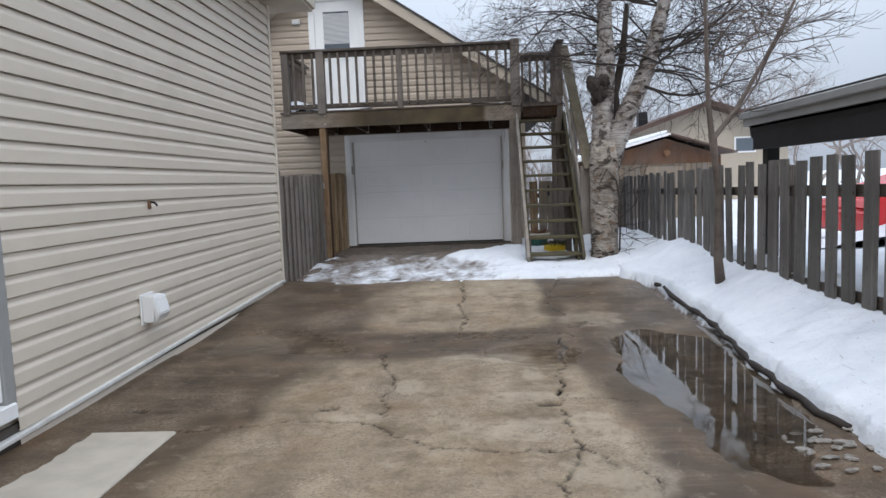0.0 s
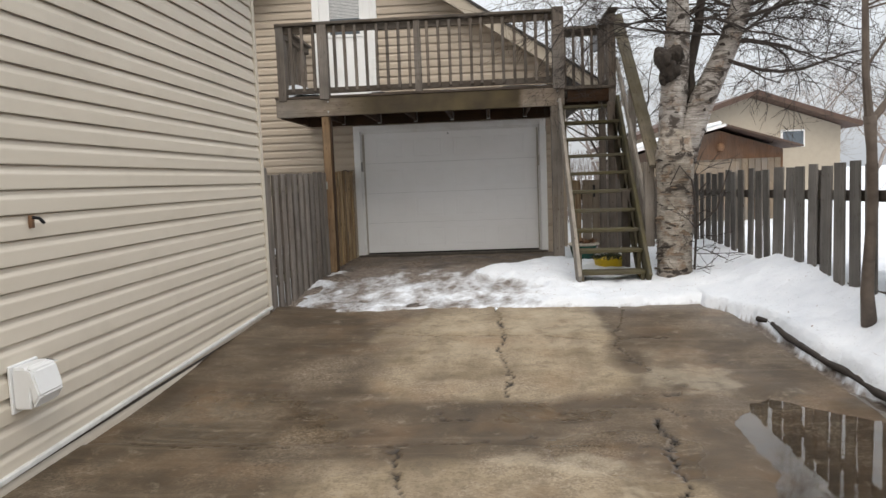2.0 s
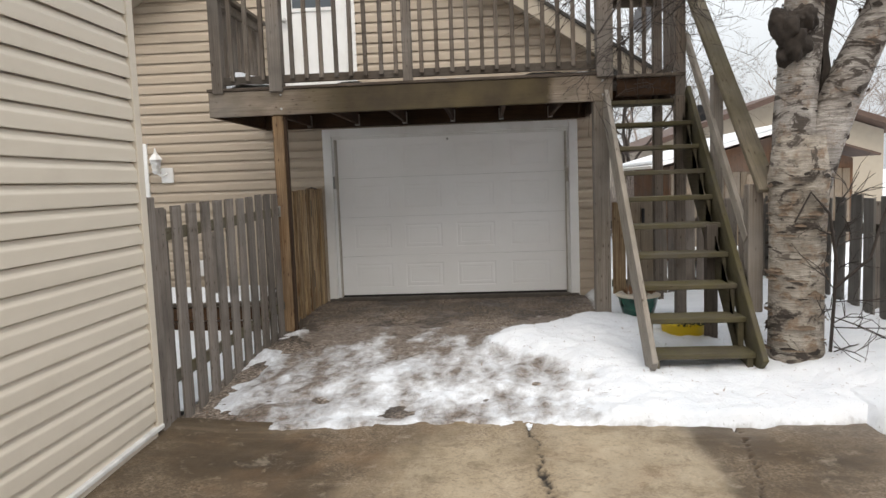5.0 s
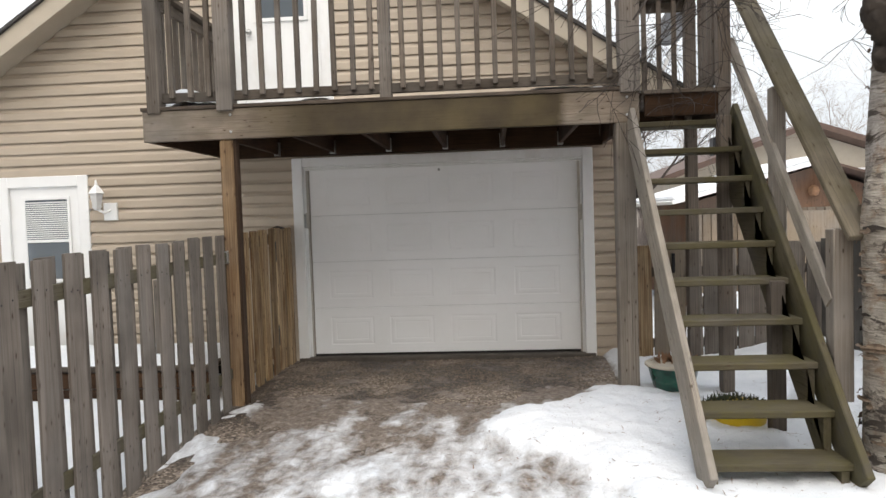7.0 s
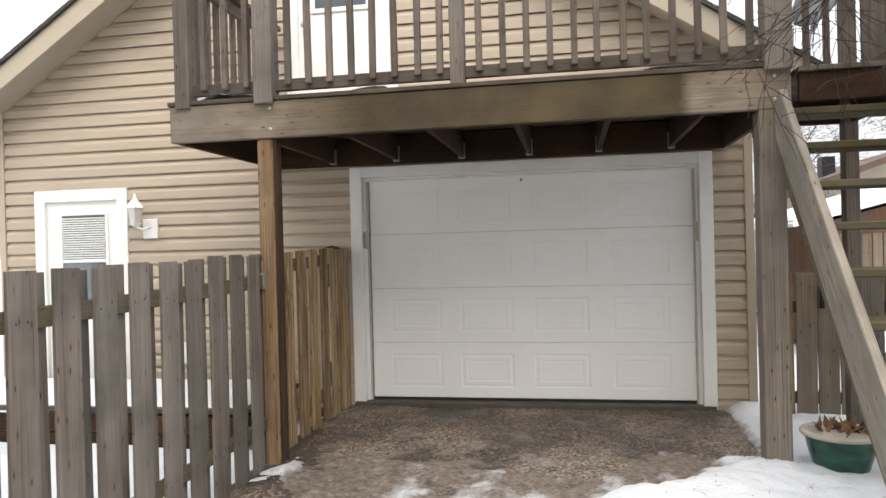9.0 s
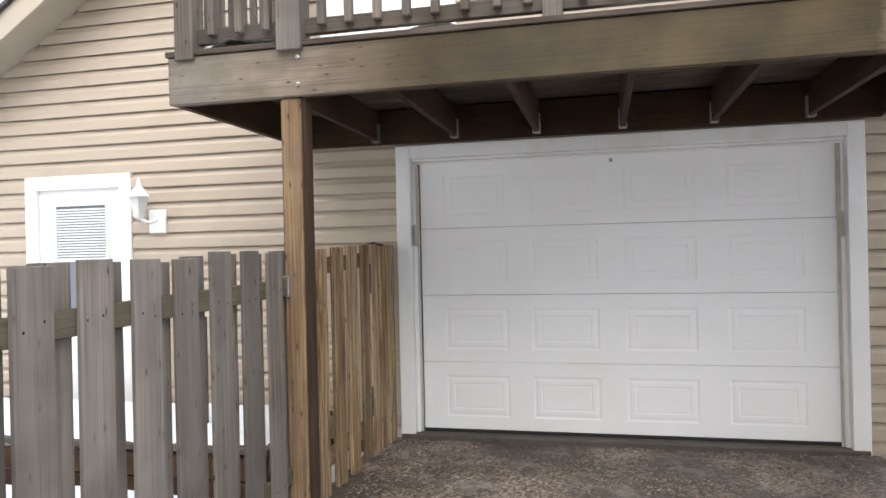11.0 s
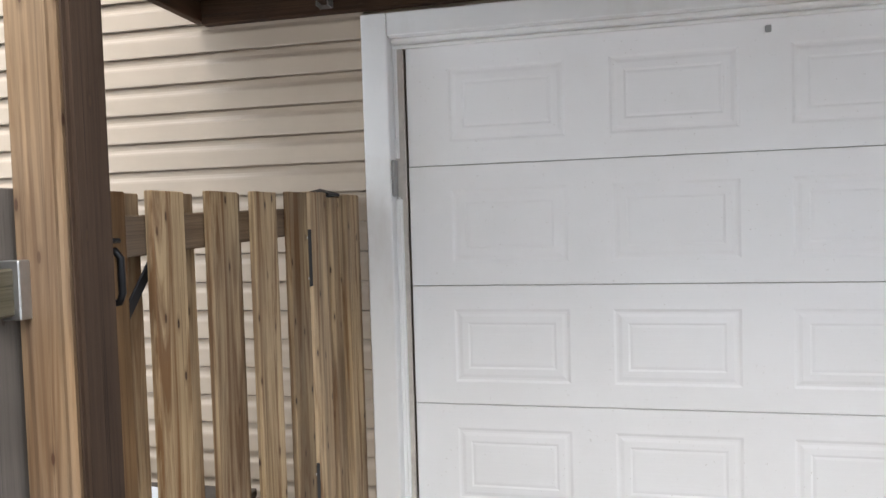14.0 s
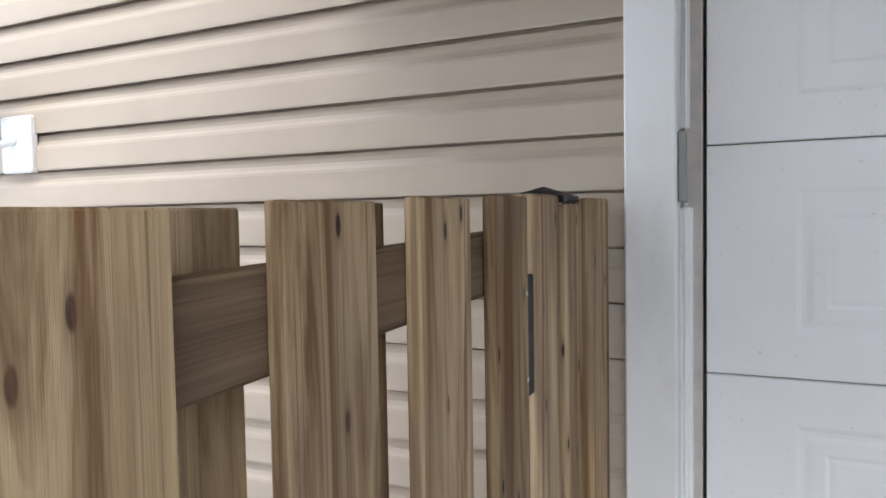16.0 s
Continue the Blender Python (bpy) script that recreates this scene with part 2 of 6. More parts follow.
gr.color_ramp.elements[1].position, gr.color_ramp.elements[1].color = 0.7, (0.080, 0.061, 0.029, 1)
bt.links.new(nn.outputs["Fac"], gr.inputs[0])
bt.links.new(both.outputs[0], mx.inputs[0])
bt.links.new(old, mx.inputs[6])
bt.links.new(gr.outputs[0], mx.inputs[7])
bt.links.new(mx.outputs[2], bp.inputs["Base Color"])

SIDING = vinyl("beige_vinyl_siding", (0.64, 0.572, 0.475), (0.54, 0.475, 0.385))
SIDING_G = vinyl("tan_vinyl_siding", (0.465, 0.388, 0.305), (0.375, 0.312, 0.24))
WHITE = plain("white_paint", (0.84, 0.84, 0.83), 0.45, vary=0.06, scale=3, dirt=(0.52, 0.47, 0.40))
ICE = plain("grey_melting_ice", (0.34, 0.31, 0.27), 0.3, vary=0.6, scale=25, bump=0.3)
STRIP = plain("dirty_white_strip", (0.74, 0.73, 0.70), 0.5, vary=0.2, scale=9, dirt=(0.14, 0.11, 0.08))
TRIM_T = plain("beige_trim", (0.44, 0.38, 0.30), 0.5, vary=0.08, dirt=(0.30, 0.25, 0.19))
SEAL = plain("grimy_rubber_seal", (0.60, 0.56, 0.50), 0.7, vary=0.3, scale=14, dirt=(0.16, 0.12, 0.09))
METAL = plain("galvanised_metal", (0.50, 0.50, 0.49), 0.4, 0.9, vary=0.2, scale=30)
BLACKM = plain("black_iron", (0.02, 0.02, 0.022), 0.5, 0.6, vary=0.3)
RUBBER = plain("black_rubber", (0.018, 0.017, 0.016), 0.8)
GREY_P = plain("grey_plastic", (0.32, 0.32, 0.31), 0.5)
YELLOW = plain("yellow_plastic", (0.72, 0.50, 0.015), 0.45, vary=0.1)
SOIL = plain("dark_potting_soil", (0.045, 0.035, 0.022), 0.95, vary=0.5, scale=40, bump=0.8)
RED = plain("red_car_paint", (0.55, 0.02, 0.02), 0.25, vary=0.1)
DARKB = plain("dark_brown_board", (0.014, 0.012, 0.011), 0.7, vary=0.4)
DISH_M = plain("dark_grey_dish_paint", (0.11, 0.11, 0.115), 0.5)
PAD = plain("pale_concrete", (0.50, 0.45, 0.37), 0.8, vary=0.2, scale=5, bump=0.3, dirt=(0.34, 0.29, 0.22))
FOUND = plain("dark_wet_footing", (0.10, 0.085, 0.07), 0.7, vary=0.4, scale=8, bump=0.4)
DRYLEAF = plain("dry_brown_leaves", (0.26, 0.14, 0.075), 0.85, vary=0.5, scale=20)

m = Mat("white_garage_door_paint", 0.38)
gv = m.coords((1.2, 1, 22.0), world=True)
g = m.noise(gv, 5.0, 5, 0.6, 0.6)
d = m.noise(m.coords((1, 1, 1), world=True), 2.0, 5, 0.65)
low = m.noise(m.coords((1, 1, 1), world=True), 90.0, 2)
c = m.mix(m.ramp(d, (0.45, 0.0), (0.8, 0.35)), (0.90, 0.90, 0.90), (0.79, 0.78, 0.76))
c = m.mix(m.ramp(low, (0.70, 0.0), (0.76, 0.35)), c, (0.42, 0.38, 0.32))
m.color(c)
m.bump(g, 0.12, 0.003)
DOORW = m.m

m = Mat("green_glazed_pot", 0.18)
gn = m.noise(m.coords((1, 1, 2)), 7, 5)
m.color(m.ramp(gn, (0.35, (0.005, 0.035, 0.025)), (0.6, (0.011, 0.075, 0.052)), (0.8, (0.05, 0.11, 0.075))))
m.bump(gn, 0.2, 0.01)
GLAZE = m.m

m = Mat("window_glass", 0.06, spec=0.8)
m.color((0.10, 0.12, 0.14))
GLASS = m.m
m = Mat("lantern_glass", 0.1)
m.b.inputs["Transmission Weight"].default_value = 0.3
m.b.inputs["Roughness"].default_value = 0.4
m.color((0.85, 0.85, 0.84))
LGLASS = m.m

m = Mat("asphalt_shingle", 0.9)
v = m.coords((1, 1, 1), world=True)
m.color(m.mix(m.ramp(m.noise(v, 60, 3), (0.3, 0.0), (0.7, 1.0)), (0.03, 0.028, 0.027), (0.075, 0.07, 0.066)))
m.bump(m.noise(v, 120, 3), 0.6, 0.01)
SHINGLE = m.m

m = Mat("snow", 0.55, spec=0.3)
v = m.coords((1, 1, 1), world=True)
n1, n2 = m.noise(v, 2.4, 6, 0.65), m.noise(v, 38, 4, 0.6)
c = m.ramp(n1, (0.3, (0.66, 0.69, 0.73)), (0.65, (0.79, 0.81, 0.838)))
thin = m.attr("thin")
smear = m.noise(m.coords((1.25, 0.7, 1), world=True), 10.0, 8, 0.76, 0.4)
bare = m.ramp(m.math("ADD", thin, m.math("MULTIPLY", m.math("SUBTRACT", smear, 0.5), 1.0)), (0.22, 0.0), (0.80, 1.0))
grit = m.ramp(m.noise(v, 24, 6, 0.72), (0.36, (0.085, 0.066, 0.052)), (0.55, (0.205, 0.168, 0.140)), (0.72, (0.36, 0.32, 0.285)))
c = m.mix(m.math("MULTIPLY", bare, m.math("MINIMUM", m.math("MULTIPLY", thin, 4.0), 1.0)), c, grit)
speck = m.noise(v, 75, 2)
c = m.mix(m.ramp(speck, (0.69, 0.0), (0.74, 0.7)), c, (0.10, 0.075, 0.05))
m.color(c)
m.b.inputs["Subsurface Weight"].default_value = 0.0
hs = m.math("ADD", m.math("MULTIPLY", n2, 0.5), m.noise(v, 9, 5, 0.6))
m.bump(hs, 0.5, 0.03)
SNOW = m.m

m = Mat("wet_driveway_concrete", 0.5, spec=0.30)
v = m.coords((1, 1, 1), world=True)
big = m.noise(v, 0.55, 5, 0.6, 0.6)
mid = m.noise(v, 2.6, 6, 0.65, 0.3)
fine = m.noise(v, 60, 4, 0.7)
streaky = m.noise(m.coords((3.0, 0.5, 1), world=True), 1.0, 5, 0.6)
wet = m.attr("wet")
dry = m.mix(m.ramp(mid, (0.35, 0.0), (0.65, 1.0)), (0.205, 0.155, 0.097), (0.375, 0.297, 0.200))
soak = m.mix(m.ramp(mid, (0.3, 0.0), (0.7, 1.0)), (0.046, 0.032, 0.019), (0.116, 0.080, 0.047))
edge = m.math("ADD", wet, m.math("MULTIPLY", m.math("SUBTRACT", mid, 0.5), 0.9))
w = m.ramp(edge, (0.32, 0.0), (0.68, 1.0))
c = m.mix(w, dry, soak)
c = m.mix(m.ramp(streaky, (0.47, 0.0), (0.66, 0.5)), c, (0.085, 0.058, 0.036))
c = m.mix(m.ramp(fine, (0.36, 0.5), (0.5, 0.0)), c, (0.085, 0.062, 0.042))
scour = m.noise(v, 7.5, 8, 0.78, 0.4)
c = m.mix(m.ramp(scour, (0.40, 0.42), (0.50, 0.0)), c, (0.085, 0.062, 0.040))
c = m.mix(m.ramp(scour, (0.56, 0.0), (0.66, 0.4)), c, (0.38, 0.325, 0.25))
agg = m.node("ShaderNodeTexVoronoi", Scale=95.0)
m.link(v, agg.inputs["Vector"])
agn = m.ramp(m.noise(v, 1.3, 5, 0.65), (0.47, 0.0), (0.63, 0.9))
c = m.mix(m.math("MULTIPLY", agn, 0.42), c, m.ramp(agg.outputs["Color"], (0.1, (0.07, 0.05, 0.035)), (0.5, (0.22, 0.165, 0.11)), (0.9, (0.46, 0.38, 0.29))))
sweep = m.noise(m.coords((0.35, 5.0, 1), world=True), 2.0, 5, 0.65, 0.5)
c = m.mix(m.ramp(sweep, (0.52, 0.0), (0.75, 0.22)), c, (0.36, 0.29, 0.21))
rust = m.noise(v, 1.9, 4, 0.6)
c = m.mix(m.ramp(rust, (0.52, 0.0), (0.75, 0.4)), c, (0.23, 0.135, 0.07))
c = m.mix(m.attr("crack"), c, (0.012, 0.009, 0.007))
c = m.mix(m.math("MULTIPLY", m.attr("pale"), m.ramp(scour, (0.36, 0.15), (0.52, 1.0))), c, (0.45, 0.385, 0.285))
m.color(c)
gloss = m.ramp(m.math("ADD", m.attr("film"), m.math("MULTIPLY", m.math("SUBTRACT", scour, 0.5), 0.7)), (0.30, 0.0), (0.62, 1.0))
m.rough(m.mix(gloss, m.mix(w, m.ramp(mid, (0.3, 0.75), (0.7, 0.6)), m.ramp(big, (0.35, 0.36), (0.65, 0.56))), (0.07, 0.07, 0.07)))
m.bump(m.math("ADD", m.math("ADD", fine, m.math("MULTIPLY", agg.outputs["Distance"], m.math("MULTIPLY", agn, 1.2))), m.math("MULTIPLY", mid, 1.5)), 0.22, 0.005)
CONCRETE = m.m

m = Mat("wet_gravel_ground", 0.75)
v = m.coords((1, 1, 1), world=True)
vor = m.node("ShaderNodeTexVoronoi", Scale=62.0)
m.link(v, vor.inputs["Vector"])
st = m.ramp(vor.outputs["Color"], (0.0, (0.030, 0.022, 0.017)), (0.5, (0.155, 0.120, 0.093)), (1.0, (0.46, 0.385, 0.315)))
n1 = m.noise(v, 1.6, 5, 0.6)
c = m.mix(m.ramp(n1, (0.44, 0.0), (0.56, 0.82)), st, (0.036, 0.027, 0.022))
c = m.mix(m.ramp(m.noise(v, 4.5, 5, 0.65), (0.54, 0.0), (0.66, 0.5)), c, (0.32, 0.28, 0.25))
m.color(c)
m.bump(vor.outputs["Distance"], 0.8, 0.012)
m.rough(m.ramp(n1, (0.4, 0.8), (0.65, 0.45)))
GRAVEL = m.m
STONE = plain("gravel_stone", (0.33, 0.265, 0.205), 0.75, vary=0.75, scale=60, bump=0.2)

m = Mat("puddle_water", 0.03, spec=0.6)
m.b.inputs["Transmission Weight"].default_value = 1.0
m.b.inputs["IOR"].default_value = 1.4
m.color((0.9, 0.88, 0.84))
v = m.coords((1.0, 0.5, 1), world=True)
m.bump(m.noise(v, 14, 3), 0.02, 0.01)
WATER = m.m

def bark(name, low, high, brown, scar):
    m = Mat(name, 0.8)
    vv = m.coords((1, 1, 1), world=True)
    band = m.noise(m.coords((5.0, 5.0, 22.0), world=True), 0.8, 6, 0.7, 0.8)
    patch = m.noise(m.coords((1, 1, 1.6), world=True), 3.6, 8, 0.72, 1.3)
    c = m.mix(m.ramp(m.noise(vv, 5.0, 5, 0.65), (0.35, 0.0), (0.65, 1.0)), low, high)
    fine = m.noise(m.coords((7.0, 7.0, 75.0), world=True), 1.0, 5, 0.7, 0.5)
    c = m.mix(m.ramp(fine, (0.36, 0.6), (0.56, 0.0)), c, tuple(0.45 * a for a in low))
    c = m.mix(m.ramp(fine, (0.60, 0.0), (0.70, 0.5)), c, tuple(1.35 * a for a in high))
    c = m.mix(m.ramp(m.noise(vv, 8, 6, 0.7), (0.5 - brown, 0.0), (0.64 - brown, 0.85)), c, (0.20, 0.125, 0.075))
    c = m.mix(m.ramp(band, (0.56, 0.0), (0.62, 0.8)), c, (0.075, 0.058, 0.045))
    c = m.mix(m.ramp(patch, (scar, 0.0), (scar + 0.04, 0.95)), c, (0.05, 0.038, 0.03))
    lent = m.noise(m.coords((9.0, 9.0, 120.0), world=True), 1.0, 3, 0.6)
    c = m.mix(m.ramp(lent, (0.62, 0.0), (0.66, 0.6)), c, (0.09, 0.07, 0.055))
    m.color(c)
    m.bump(m.math("ADD", m.math("ADD", band, patch), m.math("MULTIPLY", fine, 0.6)), 0.8, 0.02)
    return m.m


BIRCH = bark("birch_bark", (0.26, 0.23, 0.205), (0.50, 0.465, 0.43), -0.03, 0.525)
BIRCH_T = bark("old_birch_bark", (0.25, 0.215, 0.175), (0.48, 0.43, 0.37), -0.01, 0.54)
SCAR = plain("dark_birch_scar", (0.050, 0.038, 0.030), 0.9, vary=0.6, scale=14, bump=0.9)
CURL = plain("curled_bark", (0.23, 0.165, 0.115), 0.85, vary=0.6, scale=30, bump=0.3)
TWIG = plain("dark_twig_bark", (0.045, 0.034, 0.028), 0.85, vary=0.4, scale=8, bump=0.3)
SAPBARK = plain("grey_brown_bark", (0.17, 0.135, 0.112), 0.85, vary=0.45, scale=9, bump=0.6)
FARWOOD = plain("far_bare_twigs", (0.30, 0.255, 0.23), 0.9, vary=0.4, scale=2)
FARWALL = plain("cream_far_siding", (0.40, 0.345, 0.27), 0.7, vary=0.1, dirt=(0.36, 0.3, 0.22))
FARROOF = plain("brown_far_roof", (0.10, 0.06, 0.045), 0.8, vary=0.3)
EVERG = plain("evergreen_needles", (0.05, 0.062, 0.03), 0.9, vary=0.6, scale=12)

# ---- building helpers ----
def link_mesh(name, bm, mat, smooth=False):
    me = bpy.data.meshes.new(name)
    bm.normal_update()
    bm.to_mesh(me)
    bm.free()
    me.materials.append(mat)
    if smooth:
        me.polygons.foreach_set("use_smooth", [True] * len(me.polygons))
    return me


def part(name, bm, material, parent=None, label="", smooth=False, at=None):
    """One mesh object from a bmesh, under a thing or a part."""
    ob = new(name, link_mesh(name, bm, material, smooth))
    if at is not None:
        ob.matrix_basis = at
    if parent is not None:
        ob.parent = parent
    if label:
        tagged(ob, label)
    return ob


def share(name, me, parent, at):
    """One more object on a mesh that is already there."""
    ob = new(name, me)
    ob.parent = parent
    ob.matrix_basis = at
    return ob


def thing(name, label, category, group="", at=None):
    ob = tagged(new(name), label, category, group)
    ob.empty_display_size = 0.1
    if at is not None:
        ob.matrix_basis = at
    return ob


def setting(ob, label):
    return tagged(ob, label, kind="structure")


def box(x0, x1, y0, y1, z0, z1, bevel=0.0, bm=None, seg=1):
    own = bmesh.new()
    bmesh.ops.create_cube(own, size=1.0)
    for v in own.verts:
        v.co = ((x0 + x1) / 2 + v.co.x * (x1 - x0), (y0 + y1) / 2 + v.co.y * (y1 - y0), (z0 + z1) / 2 + v.co.z * (z1 - z0))
    if bevel:
        bmesh.ops.bevel(own, geom=own.edges[:], offset=bevel, segments=seg, affect="EDGES")
    if bm is None:
        return own
    merge(bm, own)
    return bm


def merge(bm, own, m=None):
    if m is not None:
        own.transform(m)
    me = bpy.data.meshes.new("tmp")
    own.to_mesh(me)
    own.free()
    bm.from_mesh(me)
    bpy.data.meshes.remove(me)


def beam(a, b, w, h, bevel=0.004, up=(0, 0, 1)):
    """A bar from a to b, in its own frame with its length along x: (bmesh, pose)."""
    a, b = Vector(a), Vector(b)
    d = (b - a).normalized()
    side = Vector(up).cross(d).normalized()
    top = d.cross(side)
    m = Matrix((d, side, top)).transposed().to_4x4()
    m.translation = (a + b) / 2
    n = (b - a).length
    return box(-n / 2, n / 2, -w / 2, w / 2, -h / 2, h / 2, bevel), m


def lathe(profile, n=24):
    bm = bmesh.new()
    rings = []
    for r, z in profile:
        rings.append([bm.verts.new((r * math.cos(2 * math.pi * i / n), r * math.sin(2 * math.pi * i / n), z)) for i in range(n)])
    for a, b in zip(rings, rings[1:]):
        for i in range(n):
            bm.faces.new((a[i], a[(i + 1) % n], b[(i + 1) % n], b[i]))
    bm.faces.new(list(reversed(rings[0])))
    bm.faces.new(rings[-1])
    return bm


def tube(bm, pts, radii, n=7, rough=0.0):
    """A tapered tube along points, with an uneven skin where rough is set."""
    rings = []
    for i, p in enumerate(pts):
        p = Vector(p)
        d = (Vector(pts[min(i + 1, len(pts) - 1)]) - Vector(pts[max(i - 1, 0)])).normalized()
        s = d.orthogonal().normalized() if i == 0 else (side - d * side.dot(d)).normalized()
        side = s
        t = d.cross(s)
        ring = []
        for k in range(n):
            a = 2 * math.pi * k / n
            r = radii[i]
            if rough:
                q = p + (s * math.cos(a) + t * math.sin(a)) * r
                r *= 1 + rough * noise.noise(q * 9.0) + 0.6 * rough * noise.noise(q * 31.0)
            ring.append(bm.verts.new(p + (s * math.cos(a) + t * math.sin(a)) * r))
        rings.append(ring)
    for a, b in zip(rings, rings[1:]):
        for k in range(n):
            bm.faces.new((a[k], a[(k + 1) % n], b[(k + 1) % n], b[k]))
    bm.faces.new(list(reversed(rings[0])))
    bm.faces.new(rings[-1])
    return bm


def grid_mesh(name, xs, ys, height, mat, attrs=(), keep=None):
    """A height field over the lines xs and ys; attrs are (name, function of x, y)."""
    nx, ny = len(xs), len(ys)
    verts = [(x, y, height(x, y)) for y in ys for x in xs]
    faces = []
    for j in range(ny - 1):
        for i in range(nx - 1):
            if keep is None or keep(xs[i], ys[j]):
                k = j * nx + i
                faces.append((k, k + 1, k + nx + 1, k + nx))
    me = bpy.data.meshes.new(name)
    me.from_pydata(verts, [], faces)
    for an, fn in attrs:
        at = me.attributes.new(an, "FLOAT", "POINT")
        at.data.foreach_set("value", [fn(v[0], v[1]) for v in verts])
    me.materials.append(mat)
    me.polygons.foreach_set("use_smooth", [True] * len(me.polygons))
    return new(name, me)


def span(a, b, step):
    n = max(1, round((b - a) / step))
    return [a + (b - a) * i / n for i in range(n + 1)]


def smooth(e0, e1, x):
    t = min(1.0, max(0.0, (x - e0) / (e1 - e0)))
    return t * t * (3 - 2 * t)


def nz(x, y, s, seed=0.0):
    return noise.fractal(Vector((x * s, y * s, seed)), 1.0, 2.0, 4)


# ---- levels of the ground ----
def lane(y):
    """Height of the driveway and the gravel along its length."""
    for (y0, z0), (y1, z1) in zip(LANE, LANE[1:]):
        if y <= y1:
            return z0 + (z1 - z0) * smooth(y0, y1, y)
    return LANE[-1][1]


LANE = [(-8.0, 0.0), (6.4, 0.0), (9.3, 0.085), (12.0, 0.17), (13.7, 0.185), (40, 0.2)]
WALL_X = -2.26        # face of the house beside the drive
GAR_Y = 13.68         # face of the garage
SLAB_END = 9.62
SLAB_R = 1.99


def seg_dist(px, py, line):
    best = 9.0
    for (x0, y0), (x1, y1) in zip(line, line[1:]):
        dx, dy = x1 - x0, y1 - y0
        t = max(0.0, min(1.0, ((px - x0) * dx + (py - y0) * dy) / (dx * dx + dy * dy)))
        best = min(best, math.hypot(px - x0 - t * dx, py - y0 - t * dy))
    return best


CRACKS = [
    ([(-0.08, 9.7), (-0.05, 9.1), (0.0, 8.45), (-0.06, 8.0), (0.02, 7.4), (-0.02, 7.0)], 1.0),
    ([(-1.0, 8.6), (-0.6, 8.48), (0.0, 8.45), (0.45, 8.36), (0.84, 8.25), (1.3, 8.3)], 0.8),
    ([(1.16, 9.7), (1.1, 9.2), (0.85, 8.3), (0.83, 7.9), (0.95, 7.4), (1.2, 7.0)], 0.6),
    ([(-0.6, 6.2), (-0.55, 5.8), (-0.42, 5.4), (-0.46, 5.0)], 1.0),
    ([(0.8, 6.6), (0.74, 5.8), (0.62, 5.2), (0.6, 4.6), (0.62, 4.25), (0.45, 3.6), (0.55, 2.6)], 1.1),
    ([(-1.5, 4.55), (-0.8, 4.7), (-0.45, 4.6), (-0.1, 4.25), (0.3, 4.2), (0.62, 4.25)], 0.8),
    ([(0.6, 5.1), (0.9, 5.0), (1.1, 4.9)], 0.5),
    ([(-0.45, 5.0), (-0.4, 4.75), (-0.42, 4.6)], 0.7),
    ([(0.62, 4.25), (0.9, 3.9), (1.0, 3.4), (1.4, 2.9)], 0.8),
    ([(-0.42, 6.75), (-0.4, 6.6), (-0.25, 6.62)], 0.7),
    ([(0.6, 6.8), (0.85, 6.75), (0.95, 6.6)], 0.6),
    ([(-2.0, 6.24), (-1.4, 6.2), (-0.9, 6.25), (-0.3, 6.28), (0.2, 6.35)], 0.45),
    ([(0.2, 6.85), (0.5, 6.95), (0.8, 7.0)], 0.4),
]


def crack_at(x, y):
    if y < 2.2:
        return 0.0
    qx = x + 0.05 * nz(x, y, 5.0, 1.0) + 0.02 * nz(x, y, 22.0, 2.0)
    qy = y + 0.05 * nz(x, y, 5.0, 3.0) + 0.02 * nz(x, y, 22.0, 4.0)
    best = 0.0
    for line, wt in CRACKS:
        xs = [p[0] for p in line]
        ys = [p[1] for p in line]
        if min(xs) - 0.15 < x < max(xs) + 0.15 and min(ys) - 0.15 < y < max(ys) + 0.15:
            w = 0.0068 * wt * (0.8 + 0.9 * max(0.0, nz(x, y, 3.0, 7.0)))
            best = max(best, 1 - smooth(w * 0.6, w * 1.9, seg_dist(qx, qy, line)))
    return best


HOLES = [(-0.76, 4.89, 0.055, 0.03), (0.53, 4.92, 0.06, 0.035), (-1.9, 4.9, 0.05, 0.03), (0.97, 7.0, 0.05, 0.03)]


def hole_at(x, y):
    return max(smooth(1.15, 0.8, max(abs(x - a) / w, abs(y - b) / h) + 0.25 * nz(x, y, 18.0, 9.0)) for a, b, w, h in HOLES)


PALES = [(-0.32, 5.3, 0.10, 0.17), (0.3, 4.5, 0.32, 0.16), (0.75, 4.55, 0.15, 0.22), (0.42, 5.05, 0.26, 0.10), (-0.55, 4.72, 0.16, 0.06), (0.5, 5.55, 0.06, 0.25), (0.75, 3.95, 0.22, 0.25), (1.15, 7.3, 0.3, 0.3), (0.25, 6.0, 0.3, 0.1)]


# cleaner plates between the cracks near the end of the slab
PLATES = [(0.02, 0.86, 8.47, 9.56), (0.05, 0.72, 8.02, 8.34), (-0.72, -0.09, 8.56, 9.35), (-0.6, -0.08, 7.75, 8.36), (0.98, 1.4, 7.3, 8.1)]


